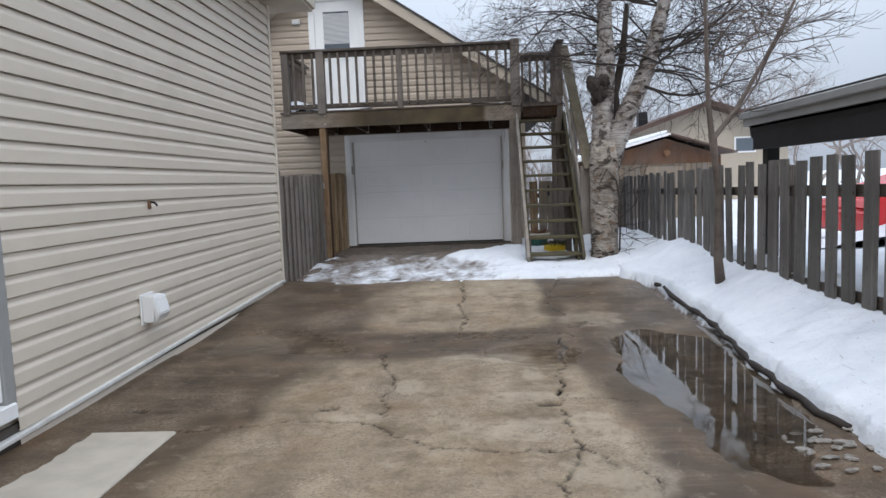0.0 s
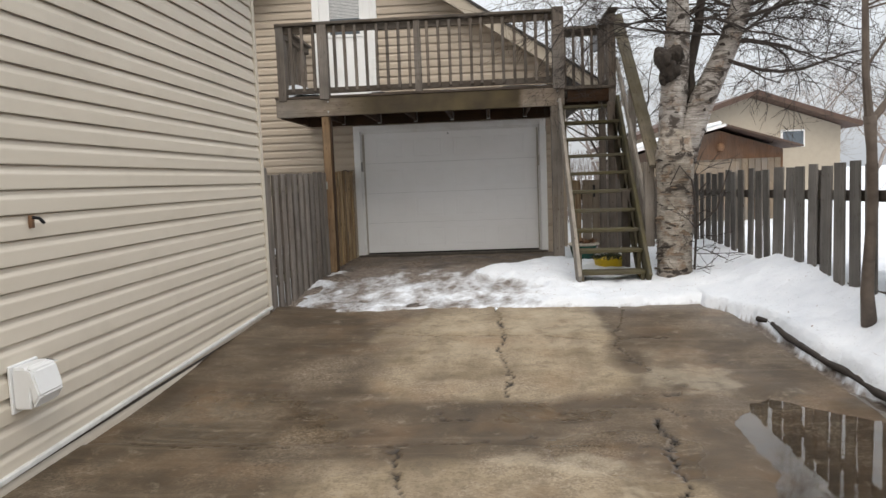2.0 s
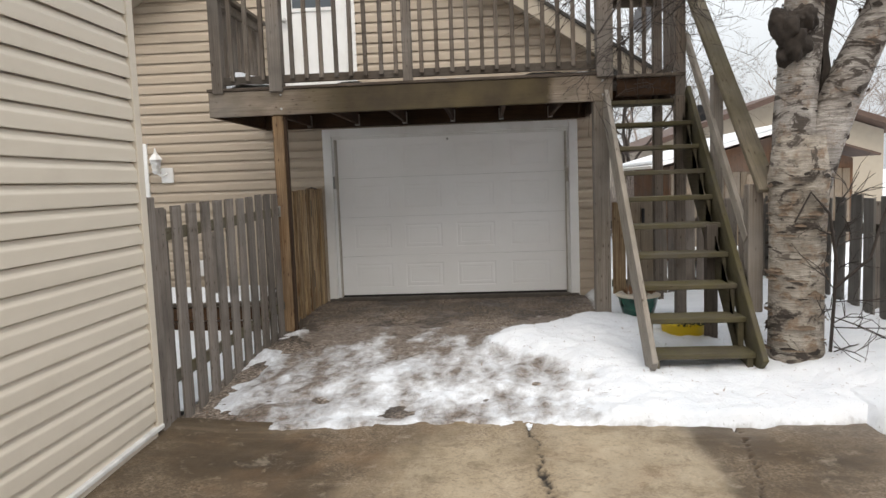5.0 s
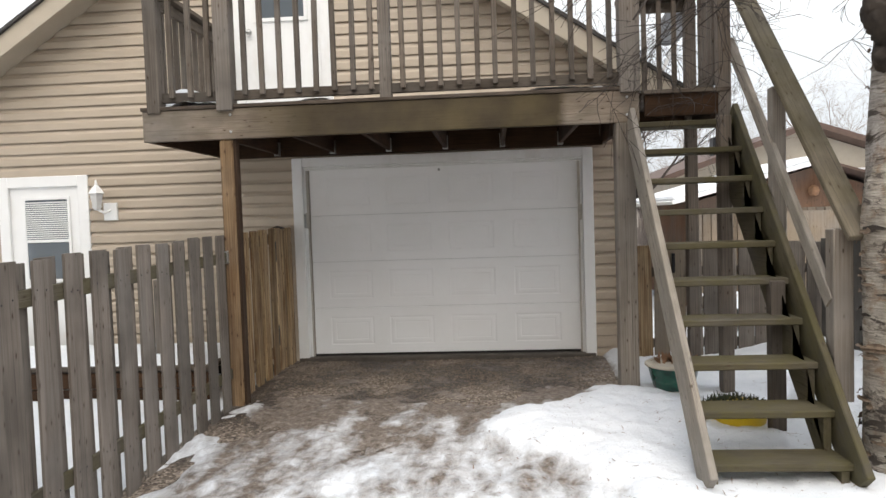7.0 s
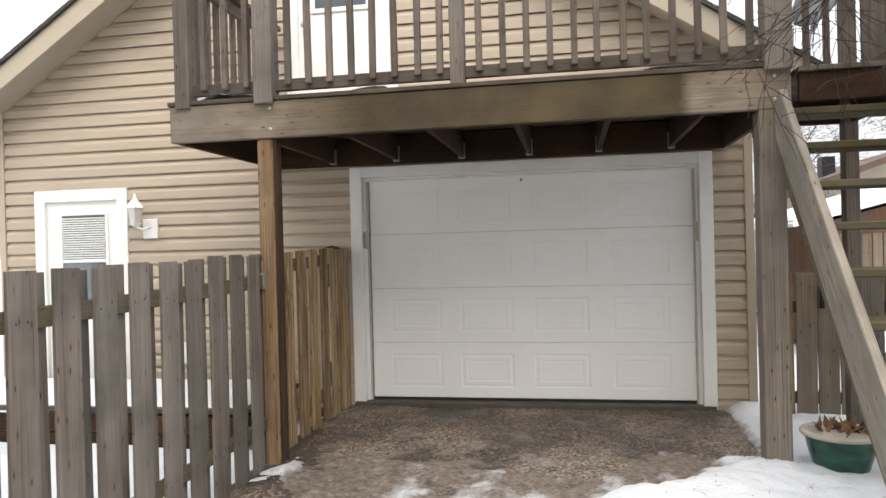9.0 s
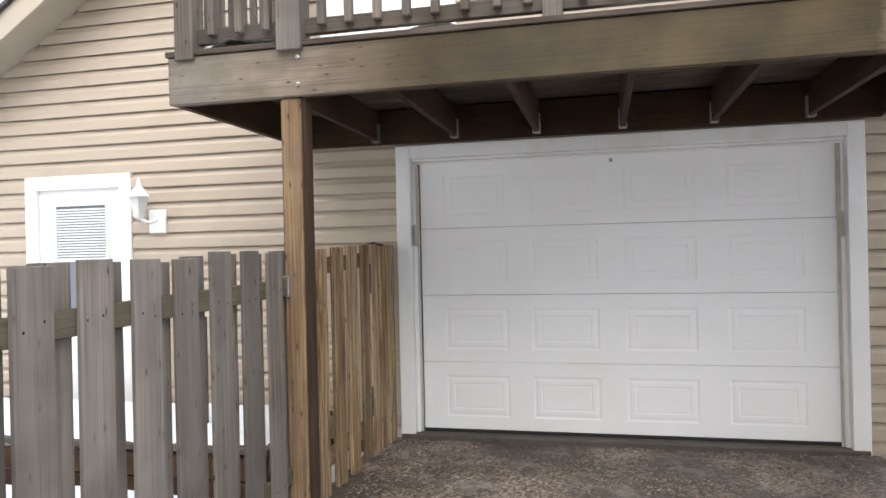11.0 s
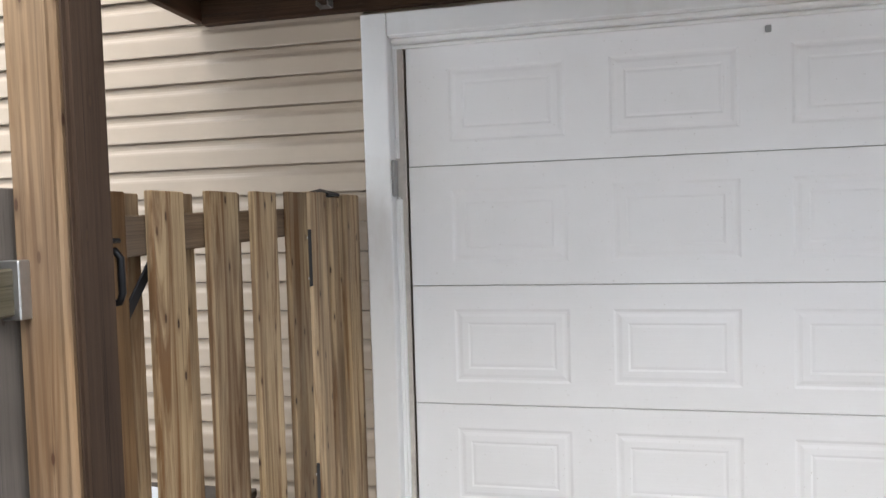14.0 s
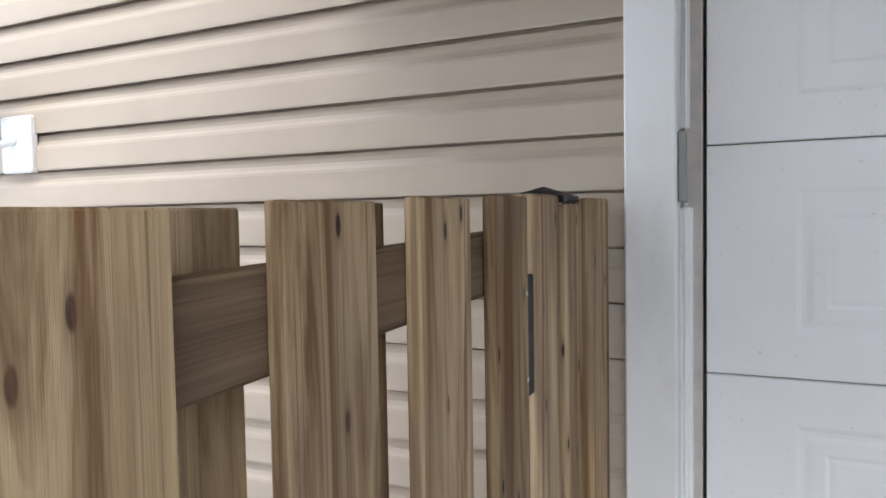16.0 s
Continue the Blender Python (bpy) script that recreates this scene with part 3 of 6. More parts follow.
def pale_at(x, y):
    best = 0.0
    qx, qy = x + 0.05 * nz(x, y, 3.0, 23.0), y + 0.10 * nz(x, y, 2.0, 24.0)
    if y > 7.2:
        for k, (x0, x1, y0, y1) in enumerate(PLATES):
            f = smooth(x0 - 0.03, x0 + 0.05, qx) * smooth(x1 + 0.03, x1 - 0.08, qx) * smooth(y0 - 0.04, y0 + 0.08, qy) * smooth(y1 + 0.08, y1 - 0.2, qy)
            best = max(best, f * (0.40, 0.34, 0.28, 0.18, 0.2)[k] * (0.75 + 0.5 * nz(x, y, 5.0, 25.0)))
    for a, b, w, h in PALES:
        best = max(best, smooth(1.25, 0.7, math.hypot((x - a) / w, (y - b) / h) + 0.7 * nz(x, y, 4.0, 21.0)) * (0.4 if y > 7 else 0.38))
    return best


def puddle_at(x, y):
    """How deep the hollow along the right-hand edge is."""
    cx = 1.50 + 0.05 * math.sin(y * 1.3) + 0.06 * smooth(5.6, 4.6, y)
    wide = 0.56 - 0.14 * smooth(5.7, 4.8, y)
    u = (x - cx) / wide
    v = (y - 5.35) / 1.9
    r = u * u + v * v + 0.35 * nz(x, y, 1.6, 5.0)
    return max(0.0, 1 - r)


def film_at(x, y):
    """Two shallow hollows with a film of water: behind the joint and before it."""
    a = smooth(6.22, 6.34, y) * smooth(7.7, 6.6, y + 0.3 * nz(x, y, 1.5, 31.0)) * smooth(-2.15, -1.95, x) * smooth(-0.70, -1.2, x + 0.2 * nz(x, y, 2.0, 32.0))
    r = ((x - 0.5) / 0.5) ** 2 + ((y - 6.12) / 0.42) ** 2 + 0.5 * nz(x, y, 2.2, 33.0)
    b = smooth(6.45, 6.6, y) * smooth(7.2, 6.9, y) * smooth(-0.3, 0.0, x) * smooth(0.9, 0.5, x) * smooth(-0.3, 0.3, nz(x, y, 1.7, 35.0) + 0.1)
    return max(0.66 * a, 0.74 * smooth(1.0, 0.2, r), 0.5 * b)


def slab_z(x, y):
    z = lane(y) + 0.006 * nz(x, y, 0.8) + 0.0015 * nz(x, y, 9.0)
    z -= 0.05 * smooth(0.0, 0.9, puddle_at(x, y))
    z -= 0.004 * film_at(x, y)
    z += 0.005 * (y - 3.0) * smooth(-1.2, -2.2, x) + 0.02 * smooth(-1.8, -2.24, x)
    z += 0.012 * smooth(0.02, 0.0, y - 6.22 - 0.05 * nz(x, 0, 2.0, 8.0)) * smooth(0.6, 0.0, x)
    z -= 0.018 * crack_at(x, y) + 0.03 * hole_at(x, y)
    return z


def wet_at(x, y):
    w = 0.60 + 0.55 * nz(x, y, 0.7, 11.0)
    w += 0.4 * smooth(-0.9, -1.7, x) * smooth(5.9, 6.5, y)
    w += 0.2 * smooth(6.1, 6.3, y) * smooth(9.0, 7.6, y) * smooth(0.1, -0.3, x)
    w -= 0.28 * smooth(7.9, 8.6, y) * smooth(-0.9, 0.0, x) * smooth(1.6, 0.9, x)
    w += 0.55 * smooth(0.5, 1.2, x) * smooth(6.0, 7.0, y) + 0.5 * smooth(0.5, 1.2, x) * smooth(7.0, 6.0, y)
    w -= 0.22 * smooth(-1.1, -0.6, x) * smooth(0.9, 0.5, x) * smooth(6.6, 7.0, y)
    w += 0.85 * smooth(0.75, 1.25, x + 0.25 * nz(x, y, 1.3, 71.0)) * smooth(6.4, 7.2, y)
    w -= 0.42 * smooth(-1.55, -1.0, x + 0.3 * nz(x, y, 1.1, 72.0)) * smooth(0.7, 0.2, x) * smooth(6.5, 7.2, y) * smooth(9.4, 8.6, y)
    w += 0.75 * smooth(-0.95, -1.8, x + 0.3 * nz(x, y, 0.8, 41.0)) + 0.2 * smooth(7.0, 8.0, y)
    w -= 0.45 * smooth(-1.4, -0.8, x) * smooth(1.0, 0.6, x) * smooth(6.25, 5.9, y) + 0.3 * smooth(-1.3, -0.5, x) * smooth(1.1, 0.7, x) * smooth(6.8, 7.3, y)
    w += 0.9 * puddle_at(x, y) + 0.55 * film_at(x, y)
    w -= 0.16 * smooth(5.6, 4.4, y) * smooth(1.1, 0.6, x)
    w += 0.22 * smooth(6.05, 6.3, y) * smooth(7.5, 6.8, y) * smooth(1.4, 0.4, x)
    return w

# ---- ground ----
bm = bmesh.new()
bmesh.ops.create_grid(bm, x_segments=40, y_segments=40, size=400)
for v in bm.verts:
    v.co.z = -0.10
ground = setting(part("ground", bm, SNOW), "flat snow covered yard ground reaching far off")

# the unseen length back to y = -22 is added to cut snow bounce
driveway = grid_mesh("driveway", span(-2.27, SLAB_R, 0.016), span(-22.0, 2.2, 0.4) + span(2.2, SLAB_END, 0.016)[1:], slab_z, CONCRETE,
                     (("crack", lambda x, y: max(crack_at(x, y), hole_at(x, y))), ("wet", wet_at), ("pale", pale_at), ("film", film_at)))
setting(driveway, "cracked wet brown concrete driveway with damp patches")
bm = box(-2.27, SLAB_R + 0.25, -22.0, SLAB_END, -0.3, -0.07)
part("slab_base", bm, FOUND, driveway)

bm = bmesh.new()
n = 28
ring = [bm.verts.new((1.5 + 0.9 * math.cos(2 * math.pi * i / n), 5.2 + 2.3 * math.sin(2 * math.pi * i / n), -0.012)) for i in range(n)]
bm.faces.new(ring)
puddle = tagged(part("puddle", bm, WATER), "shallow meltwater puddle on the concrete driveway", "puddle", kind="structure")

gravel = grid_mesh("gravel_apron", span(-2.34, 3.2, 0.04), span(SLAB_END - 0.1, 13.95, 0.04),
                   lambda x, y: lane(y) - 0.012 + 0.012 * nz(x, y, 2.0, 3.0) + 0.006 * nz(x, y, 14.0, 4.0), GRAVEL)
setting(gravel, "wet trampled gravel apron before the garage")

rs = random.Random(5)
bm = bmesh.new()
for i in range(11000):
    x, y = rs.uniform(-2.2, 1.0), 13.7 - abs(rs.gauss(0, 1.0))
    if y < 10.2 or (y < 11.6 and rs.random() < 0.6):
        continue
    r = rs.uniform(0.003, 0.0085)
    if rs.random() > 0.5 + 1.3 * nz(x, y, 1.6, 51.0):
        continue
    q = Vector((x, y, lane(y) - 0.008 + 0.012 * nz(x, y, 2.0, 3.0)))
    vs = [bm.verts.new(q + Vector((math.cos(a + i) * r * rs.uniform(0.8, 1.3), math.sin(a + i) * r * rs.uniform(0.7, 1.1), h * r)))
          for a, h in ((0, 0), (2.1, 0), (4.2, 0), (1.0, 0.9), (3.3, 0.8))]
    for f in ((0, 1, 3), (1, 2, 4), (2, 0, 4), (0, 3, 4), (1, 4, 3)):
        bm.faces.new([vs[k] for k in f])
tagged(part("gravel_stones", bm, STONE), "loose small grey brown gravel stones", "gravel", kind="stuff")


def bank_edge(x, y):
    return 1.95 + 0.17 * smooth(5.2, 7.0, y) + 0.04 * nz(0, y, 0.9, 2.0) + 0.035 * nz(x, y, 5.0, 2.5) - 0.26 * smooth(8.5, 9.5, y)


def bank_z(x, y):
    """The shovelled snow bank along the right-hand fence."""
    edge = bank_edge(x, y)
    up = 0.11 * smooth(edge, edge + 0.06, x) + 0.30 * smooth(edge - 0.05, edge + 0.95, x)
    up += (0.025 * nz(x, y, 0.9, 6.0) + 0.016 * nz(x, y, 3.5, 6.5) + 0.008 * nz(x, y, 12.0, 6.8)) * smooth(edge, edge + 0.2, x)
    up += 0.10 * math.exp(-((x - 2.7) / 0.4) ** 2 - ((y - 7.0) / 0.7) ** 2)
    up -= 0.2 * smooth(3.0, 3.6, x)
    return lane(y) + (up - 0.01 if x > edge else -0.06)


bank = grid_mesh("snow_bank", span(1.6, 3.6, 0.03) + span(3.6, 14, 0.5)[1:], span(-4, 2.5, 0.4) + span(2.5, 9.9, 0.03)[1:], bank_z, SNOW,
                 (("thin", lambda x, y: 1.0 * smooth(0.012, -0.02, x - bank_edge(x, y) + 0.02 * nz(x, y, 6.0, 9.0))),))
setting(bank, "shovelled white snow bank along the fence")


bm = bmesh.new()
edge_pts = [(bank_edge(2.05, y) + 0.012, y) for y in span(4.4, 8.75, 0.12)]
tube(bm, [(x, y, lane(y) + 0.012 + 0.006 * nz(x, y, 1.5, 61.0)) for x, y in edge_pts], [0.024 + 0.008 * nz(0, y, 4.0, 62.0) for x, y in edge_pts], 10, 0.16)
log = thing("edging_log", "dark wet rotting log edging the driveway under snow", "log")
part("log_body", bm, TWIG, log, smooth=True)


def cover(x, y):
    return smooth(9.44, 9.56, y + 0.08 * nz(x, y, 2.0, 4.4) + 0.03 * nz(x, y, 9.0, 4.0))


def deep_at(x, y):
    """Where the snow lies deep and clean: round the foot of the stairs."""
    d = smooth(0.0, 0.42, x + 0.08 * nz(x, y, 6.0, 1.9) + 0.3 * nz(x, y, 0.9, 1.5) + 0.4 * smooth(10.6, 11.3, y) - 0.65 * smooth(11.5, 12.2, y))
    return d * cover(x, y) * (1 - smooth(12.2, 12.5, y) * smooth(0.95, 0.75, x))


def front_z(x, y):
    """The trodden snow before the garage and the deep snow round the stairs."""
    c = cover(x, y)
    trod = c * smooth(12.75, 11.7, y + 0.5 * nz(x, y, 0.9, 5.1)) * smooth(-2.25, -1.9, x + 0.3 * nz(x, y, 2.5, 5.2))
    f = -0.035 + 0.044 * trod + 0.026 * trod * nz(x, y, 3.6, 5.5) + 0.012 * trod * nz(x, y, 9.0, 5.7)
    f += 0.10 * deep_at(x, y) * (0.7 + 0.3 * smooth(9.5, 10.6, y))
    f += 0.16 * smooth(1.6, 2.7, x) * smooth(9.2, 9.9, y)
    f += 0.035 * smooth(-2.12, -2.2, x + 0.10 * nz(x, y, 4.0, 1.1)) * smooth(-0.25, 0.15, nz(x, y, 1.6, 1.7)) * smooth(10.1, 10.6, y) * smooth(12.0, 11.7, y)
    f += (0.010 * nz(x, y, 5.0, 8.8) + 0.006 * nz(x, y, 16.0, 8.1)) * max(trod, deep_at(x, y))
    return lane(y) + f


def front_thin(x, y):
    d = deep_at(x, y)
    mott = 0.50 + 0.36 * smooth(10.7, 12.0, y) + 0.22 * smooth(-1.2, -1.9, x)
    mott += 0.42 * nz(x * 1.3, y * 0.6, 3.2, 14.0) + 0.2 * nz(x, y, 12.0, 15.0)
    return max(0.0, min(1.0, mott)) * (1 - smooth(0.0, 0.9, d)) * (0.45 + 0.55 * smooth(-2.15, -1.9, x))


front = grid_mesh("snow_patch", span(-2.26, 3.6, 0.028), span(9.2, 13.9, 0.028), front_z, SNOW, (("thin", front_thin),))
setting(front, "dirty trodden snow in front of the garage and stairs")

rs = random.Random(17)
bm = bmesh.new()
for i in range(900):
    if i < 520:
        x, y = rs.uniform(-0.4, 3.0), rs.uniform(9.6, 12.2)
        z = front_z(x, y) + 0.004
    elif i < 640:
        x, y = rs.uniform(1.55, 1.98), rs.uniform(2.8, 4.6)
        z = slab_z(x, y) + 0.012
    elif i < 760:
        x, y = rs.uniform(-2.2, -1.6), rs.uniform(9.3, 9.9)
        z = lane(y) + 0.012
    else:
        x, y = rs.uniform(2.1, 2.7), rs.uniform(3.0, 9.5)
        z = bank_z(x, y) + 0.004
    a, n1, w = rs.uniform(0, 6.28), 0.008 + 0.05 * rs.random() ** 2, rs.uniform(0.001, 0.0035)
    d, s = Vector((math.cos(a), math.sin(a), rs.uniform(-0.1, 0.3))) * n1, Vector((-math.sin(a), math.cos(a), 0)) * w
    p = Vector((x, y, z))
    bm.faces.new([bm.verts.new(q) for q in (p - d, p - s, p + d, p + s)])
tagged(part("leaf_litter", bm, DRYLEAF), "scattered dead leaves and twigs on the snow", "leaf litter", kind="stuff")
bm = bmesh.new()
for i in range(60):
    x, y = rs.uniform(1.62, 2.02), rs.uniform(2.9, 4.5)
    own = bmesh.new()
    bmesh.ops.create_icosphere(own, subdivisions=1, radius=1.0)
    for v in own.verts:
        v.co *= 1 + 0.3 * noise.noise(v.co * 2 + Vector((i, 0, 0)))
    merge(bm, own, Matrix.Translation((x, y, slab_z(x, y) + 0.01)) @ Matrix.Rotation(rs.uniform(0, 6), 4, "Z") @ Matrix.Diagonal((rs.uniform(0.015, 0.06), rs.uniform(0.01, 0.03), rs.uniform(0.006, 0.015), 1)))
tagged(part("ice_bits", bm, ICE), "broken bits of ice beside the puddle", "ice", kind="stuff")

yard = grid_mesh("yard_snow", span(-9, -2.38, 0.12), span(9.4, 13.62, 0.12), lambda x, y: 0.07 + 0.04 * nz(x, y, 1.3, 3.3), SNOW,
                 (("thin", lambda x, y: 0.0),))
setting(yard, "deep snow in the fenced side yard")
far = grid_mesh("back_yard_snow", span(2.9, 16, 0.4), span(9.8, 40, 0.5), lambda x, y: 0.24 + 0.08 * nz(x, y, 0.4, 3.3) + 0.5 * math.exp(-((x - 6.5) / 1.8) ** 2 - ((y - 10.1) / 0.5) ** 2), SNOW, (("thin", lambda x, y: 0.0),))
setting(far, "open snow of the neighbouring back yard")

# ---- vinyl siding ----
def course_mesh(length, h, deep=0.016, flip=1.0):
    """One clapboard course with a sloped shoulder, its length along x, outward -y."""
    prof = [(0.022, 0.008), (-deep + 0.003, 0.005), (-deep, 0.0), (-deep - 0.001, h * 0.05), (-deep + 0.0005, h * 0.56), (-deep * 0.86, h * 0.62), (-deep * 0.52, h * 0.69), (-deep * 0.22, h * 0.77), (-deep * 0.08, h * 0.86), (0.000, h * 0.945), (0.022, h * 0.955), (0.022, h * 1.08)]
    bm = bmesh.new()
    a = [bm.verts.new((0, y, z)) for y, z in prof]
    b = [bm.verts.new((length, y, z)) for y, z in prof]
    for i in range(len(prof) - 1):
        bm.faces.new((a[i], b[i], b[i + 1], a[i + 1]))
    return bm


def cut(intervals, x0, x1):
    out = []
    for a, b in intervals:
        if x1 <= a or x0 >= b:
            out.append((a, b))
            continue
        if a < x0:
            out.append((a, x0))
        if b > x1:
            out.append((x1, b))
    return out


# ---- house beside the drive ----
HOUSE_END = 9.36
house = thing("house", "two-storey house wall clad in beige vinyl siding", "house")
bm = box(-8.0, WALL_X - 0.026, -5.0, HOUSE_END - 0.02, -0.1, 5.6)
part("wall", bm, TRIM_T, house)
HH = 0.1155
z = -0.0025
while z < 3.46:
    top = min(3.6, z + HH)
    a0 = 4.33 if z < 2.2 else -4.0
    ob = part("siding_course", course_mesh(HOUSE_END - 0.05 - a0, HH, 0.017), SIDING, house)
    ob.matrix_basis = Matrix(((0, -1, 0, WALL_X), (1, 0, 0, a0), (0, 0, 1, z), (0, 0, 0, 1)))
    z += HH
bm = box(WALL_X - 0.03, WALL_X + 0.026, HOUSE_END - 0.06, HOUSE_END + 0.01, 0.17, 3.6, 0.004)
part("corner_trim", bm, SIDING, house)
bm = box(-8, WALL_X + 0.02, HOUSE_END - 0.02, HOUSE_END, 0.17, 3.6)
part("end_wall", bm, SIDING, house)
bmH, mH = beam((WALL_X + 0.012, -4.0, -0.055), (WALL_X + 0.012, HOUSE_END, 0.183), 0.05, 0.028, 0.005)
part("starter_strip", bmH, STRIP, house, "dirty white starter strip under the siding", at=mH)
bm = box(WALL_X - 0.05, WALL_X + 0.004, -4, HOUSE_END, -0.15, 0.15)
part("foundation", bm, FOUND, house)
bm = box(-8, WALL_X + 0.47, -5.4, HOUSE_END + 0.36, 3.47, 3.50)
part("soffit", bm, TRIM_T, house)
bm = box(-8, WALL_X + 0.50, -5.4, HOUSE_END + 0.38, 3.50, 3.66, 0.006)
part("fascia", bm, TRIM_T, house)
bm = bmesh.new()
for (xx, zz) in ((WALL_X + 0.52, 3.66), (-8, 6.0)):
    for yy in (-5.5, HOUSE_END + 0.42):
        for dz in (0, 0.03):
            bm.verts.new((xx, yy, zz + dz))
bmesh.ops.convex_hull(bm, input=bm.verts)
part("roof", bm, SHINGLE, house)
# the white door frame at the near end of the siding
bm = box(WALL_X - 0.03, WALL_X + 0.03, 4.23, 4.315, 0.22, 2.2, 0.005)
part("door_trim", bm, GREY_P, house)
bm = box(WALL_X - 0.04, WALL_X + 0.016, 3.30, 4.23, 0.30, 2.2, 0.005)
part("storm_door", bm, WHITE, house, "white storm door")
bm = box(WALL_X - 0.02, WALL_X + 0.05, 3.3, 4.29, 0.2, 0.28, 0.006)
part("door_sill", bm, WHITE, house)

bm = box(-2.2, -1.51, 2.2, 4.53, -0.05, 0.028, 0.008)
step = setting(part("step_pad", bm, PAD), "pale clean concrete pad beside the house door")

# dryer vent hood
hood = thing("dryer_vent", "white plastic dryer vent hood on the siding", "vent")
bm = box(WALL_X + 0.016, WALL_X + 0.03, 5.69, 5.89, 0.38, 0.60, 0.004)
part("flange", bm, WHITE, hood)
bm = bmesh.new()
for yy in (5.70, 5.88):
    for dx, zz in ((0.028, 0.59), (0.028, 0.40), (0.115, 0.40), (0.155, 0.46), (0.125, 0.575), (0.095, 0.59)):
        bm.verts.new((WALL_X + dx, yy, zz))
bmesh.ops.convex_hull(bm, input=bm.verts)
bmesh.ops.bevel(bm, geom=bm.edges[:], offset=0.008, segments=2, affect="EDGES")
part("hood", bm, WHITE, hood)
hook = thing("wall_hook", "small rusty bracket screwed to the siding", "bracket")
bm = box(WALL_X + 0.016, WALL_X + 0.035, 5.93, 5.955, 1.20, 1.26, 0.003)
part("plate", bm, DRYLEAF, hook)
bm = bmesh.new()
tube(bm, [(WALL_X + 0.03, 5.94, 1.25), (WALL_X + 0.06, 5.95, 1.245), (WALL_X + 0.07, 5.97, 1.22)], [0.008] * 3)
part("hook", bm, BLACKM, hook)

# ---- garage with a loft ----
GX0, GX1 = -5.68, 1.06
PEAK_X, PEAK_Z, SLOPE = -2.31, 5.16, 0.655
GH = 0.117
garage = thing("garage", "tan vinyl sided garage with a loft and gable roof", "garage")
bm = bmesh.new()
front_pts = [(GX0, -0.1), (GX1, -0.1), (GX1, PEAK_Z - SLOPE * (GX1 - PEAK_X)), (PEAK_X, PEAK_Z), (GX0, PEAK_Z - SLOPE * (PEAK_X - GX0))]
f0 = [bm.verts.new((x, GAR_Y + 0.16, z)) for x, z in front_pts]
f1 = [bm.verts.new((x, GAR_Y + 7.0, z)) for x, z in front_pts]
bm.faces.new(f0)
bm.faces.new(list(reversed(f1)))
for i in range(5):
    bm.faces.new((f0[i], f1[i], f1[(i + 1) % 5], f0[(i + 1) % 5]))
part("body", bm, TRIM_T, garage)
OPEN = [(-2.20, 0.76, -1, 2.22), (-5.305, -4.335, -1, 2.14), (-2.75, -1.75, 2.4, 4.75)]
z = 0.149
k = 0
while z < PEAK_Z - 0.1:
    half = (PEAK_Z - (z + GH)) / SLOPE
    iv = [(max(GX0 + 0.05, PEAK_X - half), min(GX1 - 0.05, PEAK_X + half))]
    for x0, x1, z0, z1 in OPEN:
        if z + GH > z0 and z < z1 - 0.02:
            iv = cut(iv, x0, x1)
    for a, b in iv:
        if b - a > 0.03:
            cuts = [a, b]
            if b - a > 1.9:
                cuts = [a, a + (b - a) * (0.3 + 0.09 * ((k * 31) % 5)), b]
            for q, (u, v) in enumerate(zip(cuts, cuts[1:])):
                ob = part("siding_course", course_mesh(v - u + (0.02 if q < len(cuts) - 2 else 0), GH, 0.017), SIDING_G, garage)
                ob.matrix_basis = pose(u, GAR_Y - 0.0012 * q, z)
    z += GH
    k += 1
backing = [(GX0, GX0 + 0.375, 0.1, 3.0), (-4.335, -2.2, 0.1, 3.0), (0.76, GX1, 0.1, 2.9), (-5.305, -4.335, 2.14, 3.0), (-2.2, 0.76, 2.22, 3.0)]
for x0, x1, z0, z1 in backing:
    part("sheathing", box(x0, x1, GAR_Y + 0.026, GAR_Y + 0.15, z0, z1), TRIM_T, garage)
bm = bmesh.new()
for pts in ([(GX0, 3.0), (-2.75, 3.0), (-2.75, PEAK_Z - SLOPE * 0.44), (GX0, PEAK_Z - SLOPE * (PEAK_X - GX0))],
            [(-1.75, 2.9), (GX1, 2.9), (-1.75, PEAK_Z - SLOPE * 0.56)]):
    bm.faces.new([bm.verts.new((x, GAR_Y + 0.027, z)) for x, z in pts])
part("gable_sheathing", bm, TRIM_T, garage)
for xx in (GX0, GX1 - 0.055):
    bm = box(xx - 0.004, xx + 0.06, GAR_Y - 0.03, GAR_Y + 0.05, 0.2, PEAK_Z - SLOPE * abs(xx + 0.03 - PEAK_X), 0.003)
    part("corner_trim", bm, SIDING_G, garage)
bm = box(GX0, GX1, GAR_Y + 0.01, GAR_Y + 0.3, -0.1, 0.212)
part("footing", bm, FOUND, garage)
# rake boards, soffits and roof planes
RY = GAR_Y - 0.34
for sgn, run in ((-1, 4.6), (1, 3.95)):
    ang = math.atan(SLOPE)
    n = run / math.cos(ang)
    m4 = Matrix.Translation((PEAK_X, 0, PEAK_Z + 0.03)) @ Matrix.Rotation(sgn * ang, 4, "Y")
    s0, s1 = (0, n) if sgn > 0 else (-n, 0)
    part("rake_board", box(s0, s1, RY - 0.02, RY, -0.15, 0.02, 0.004), TRIM_T, garage, at=m4)
    part("rake_soffit", box(s0, s1, RY, GAR_Y, -0.10, -0.085, 0.0), TRIM_T, garage, at=m4)
    part("roof_plane", box(s0, s1, RY - 0.05, GAR_Y + 7.3, 0.02, 0.05, 0.0), SHINGLE, garage, "dark grey shingle roof", at=m4)

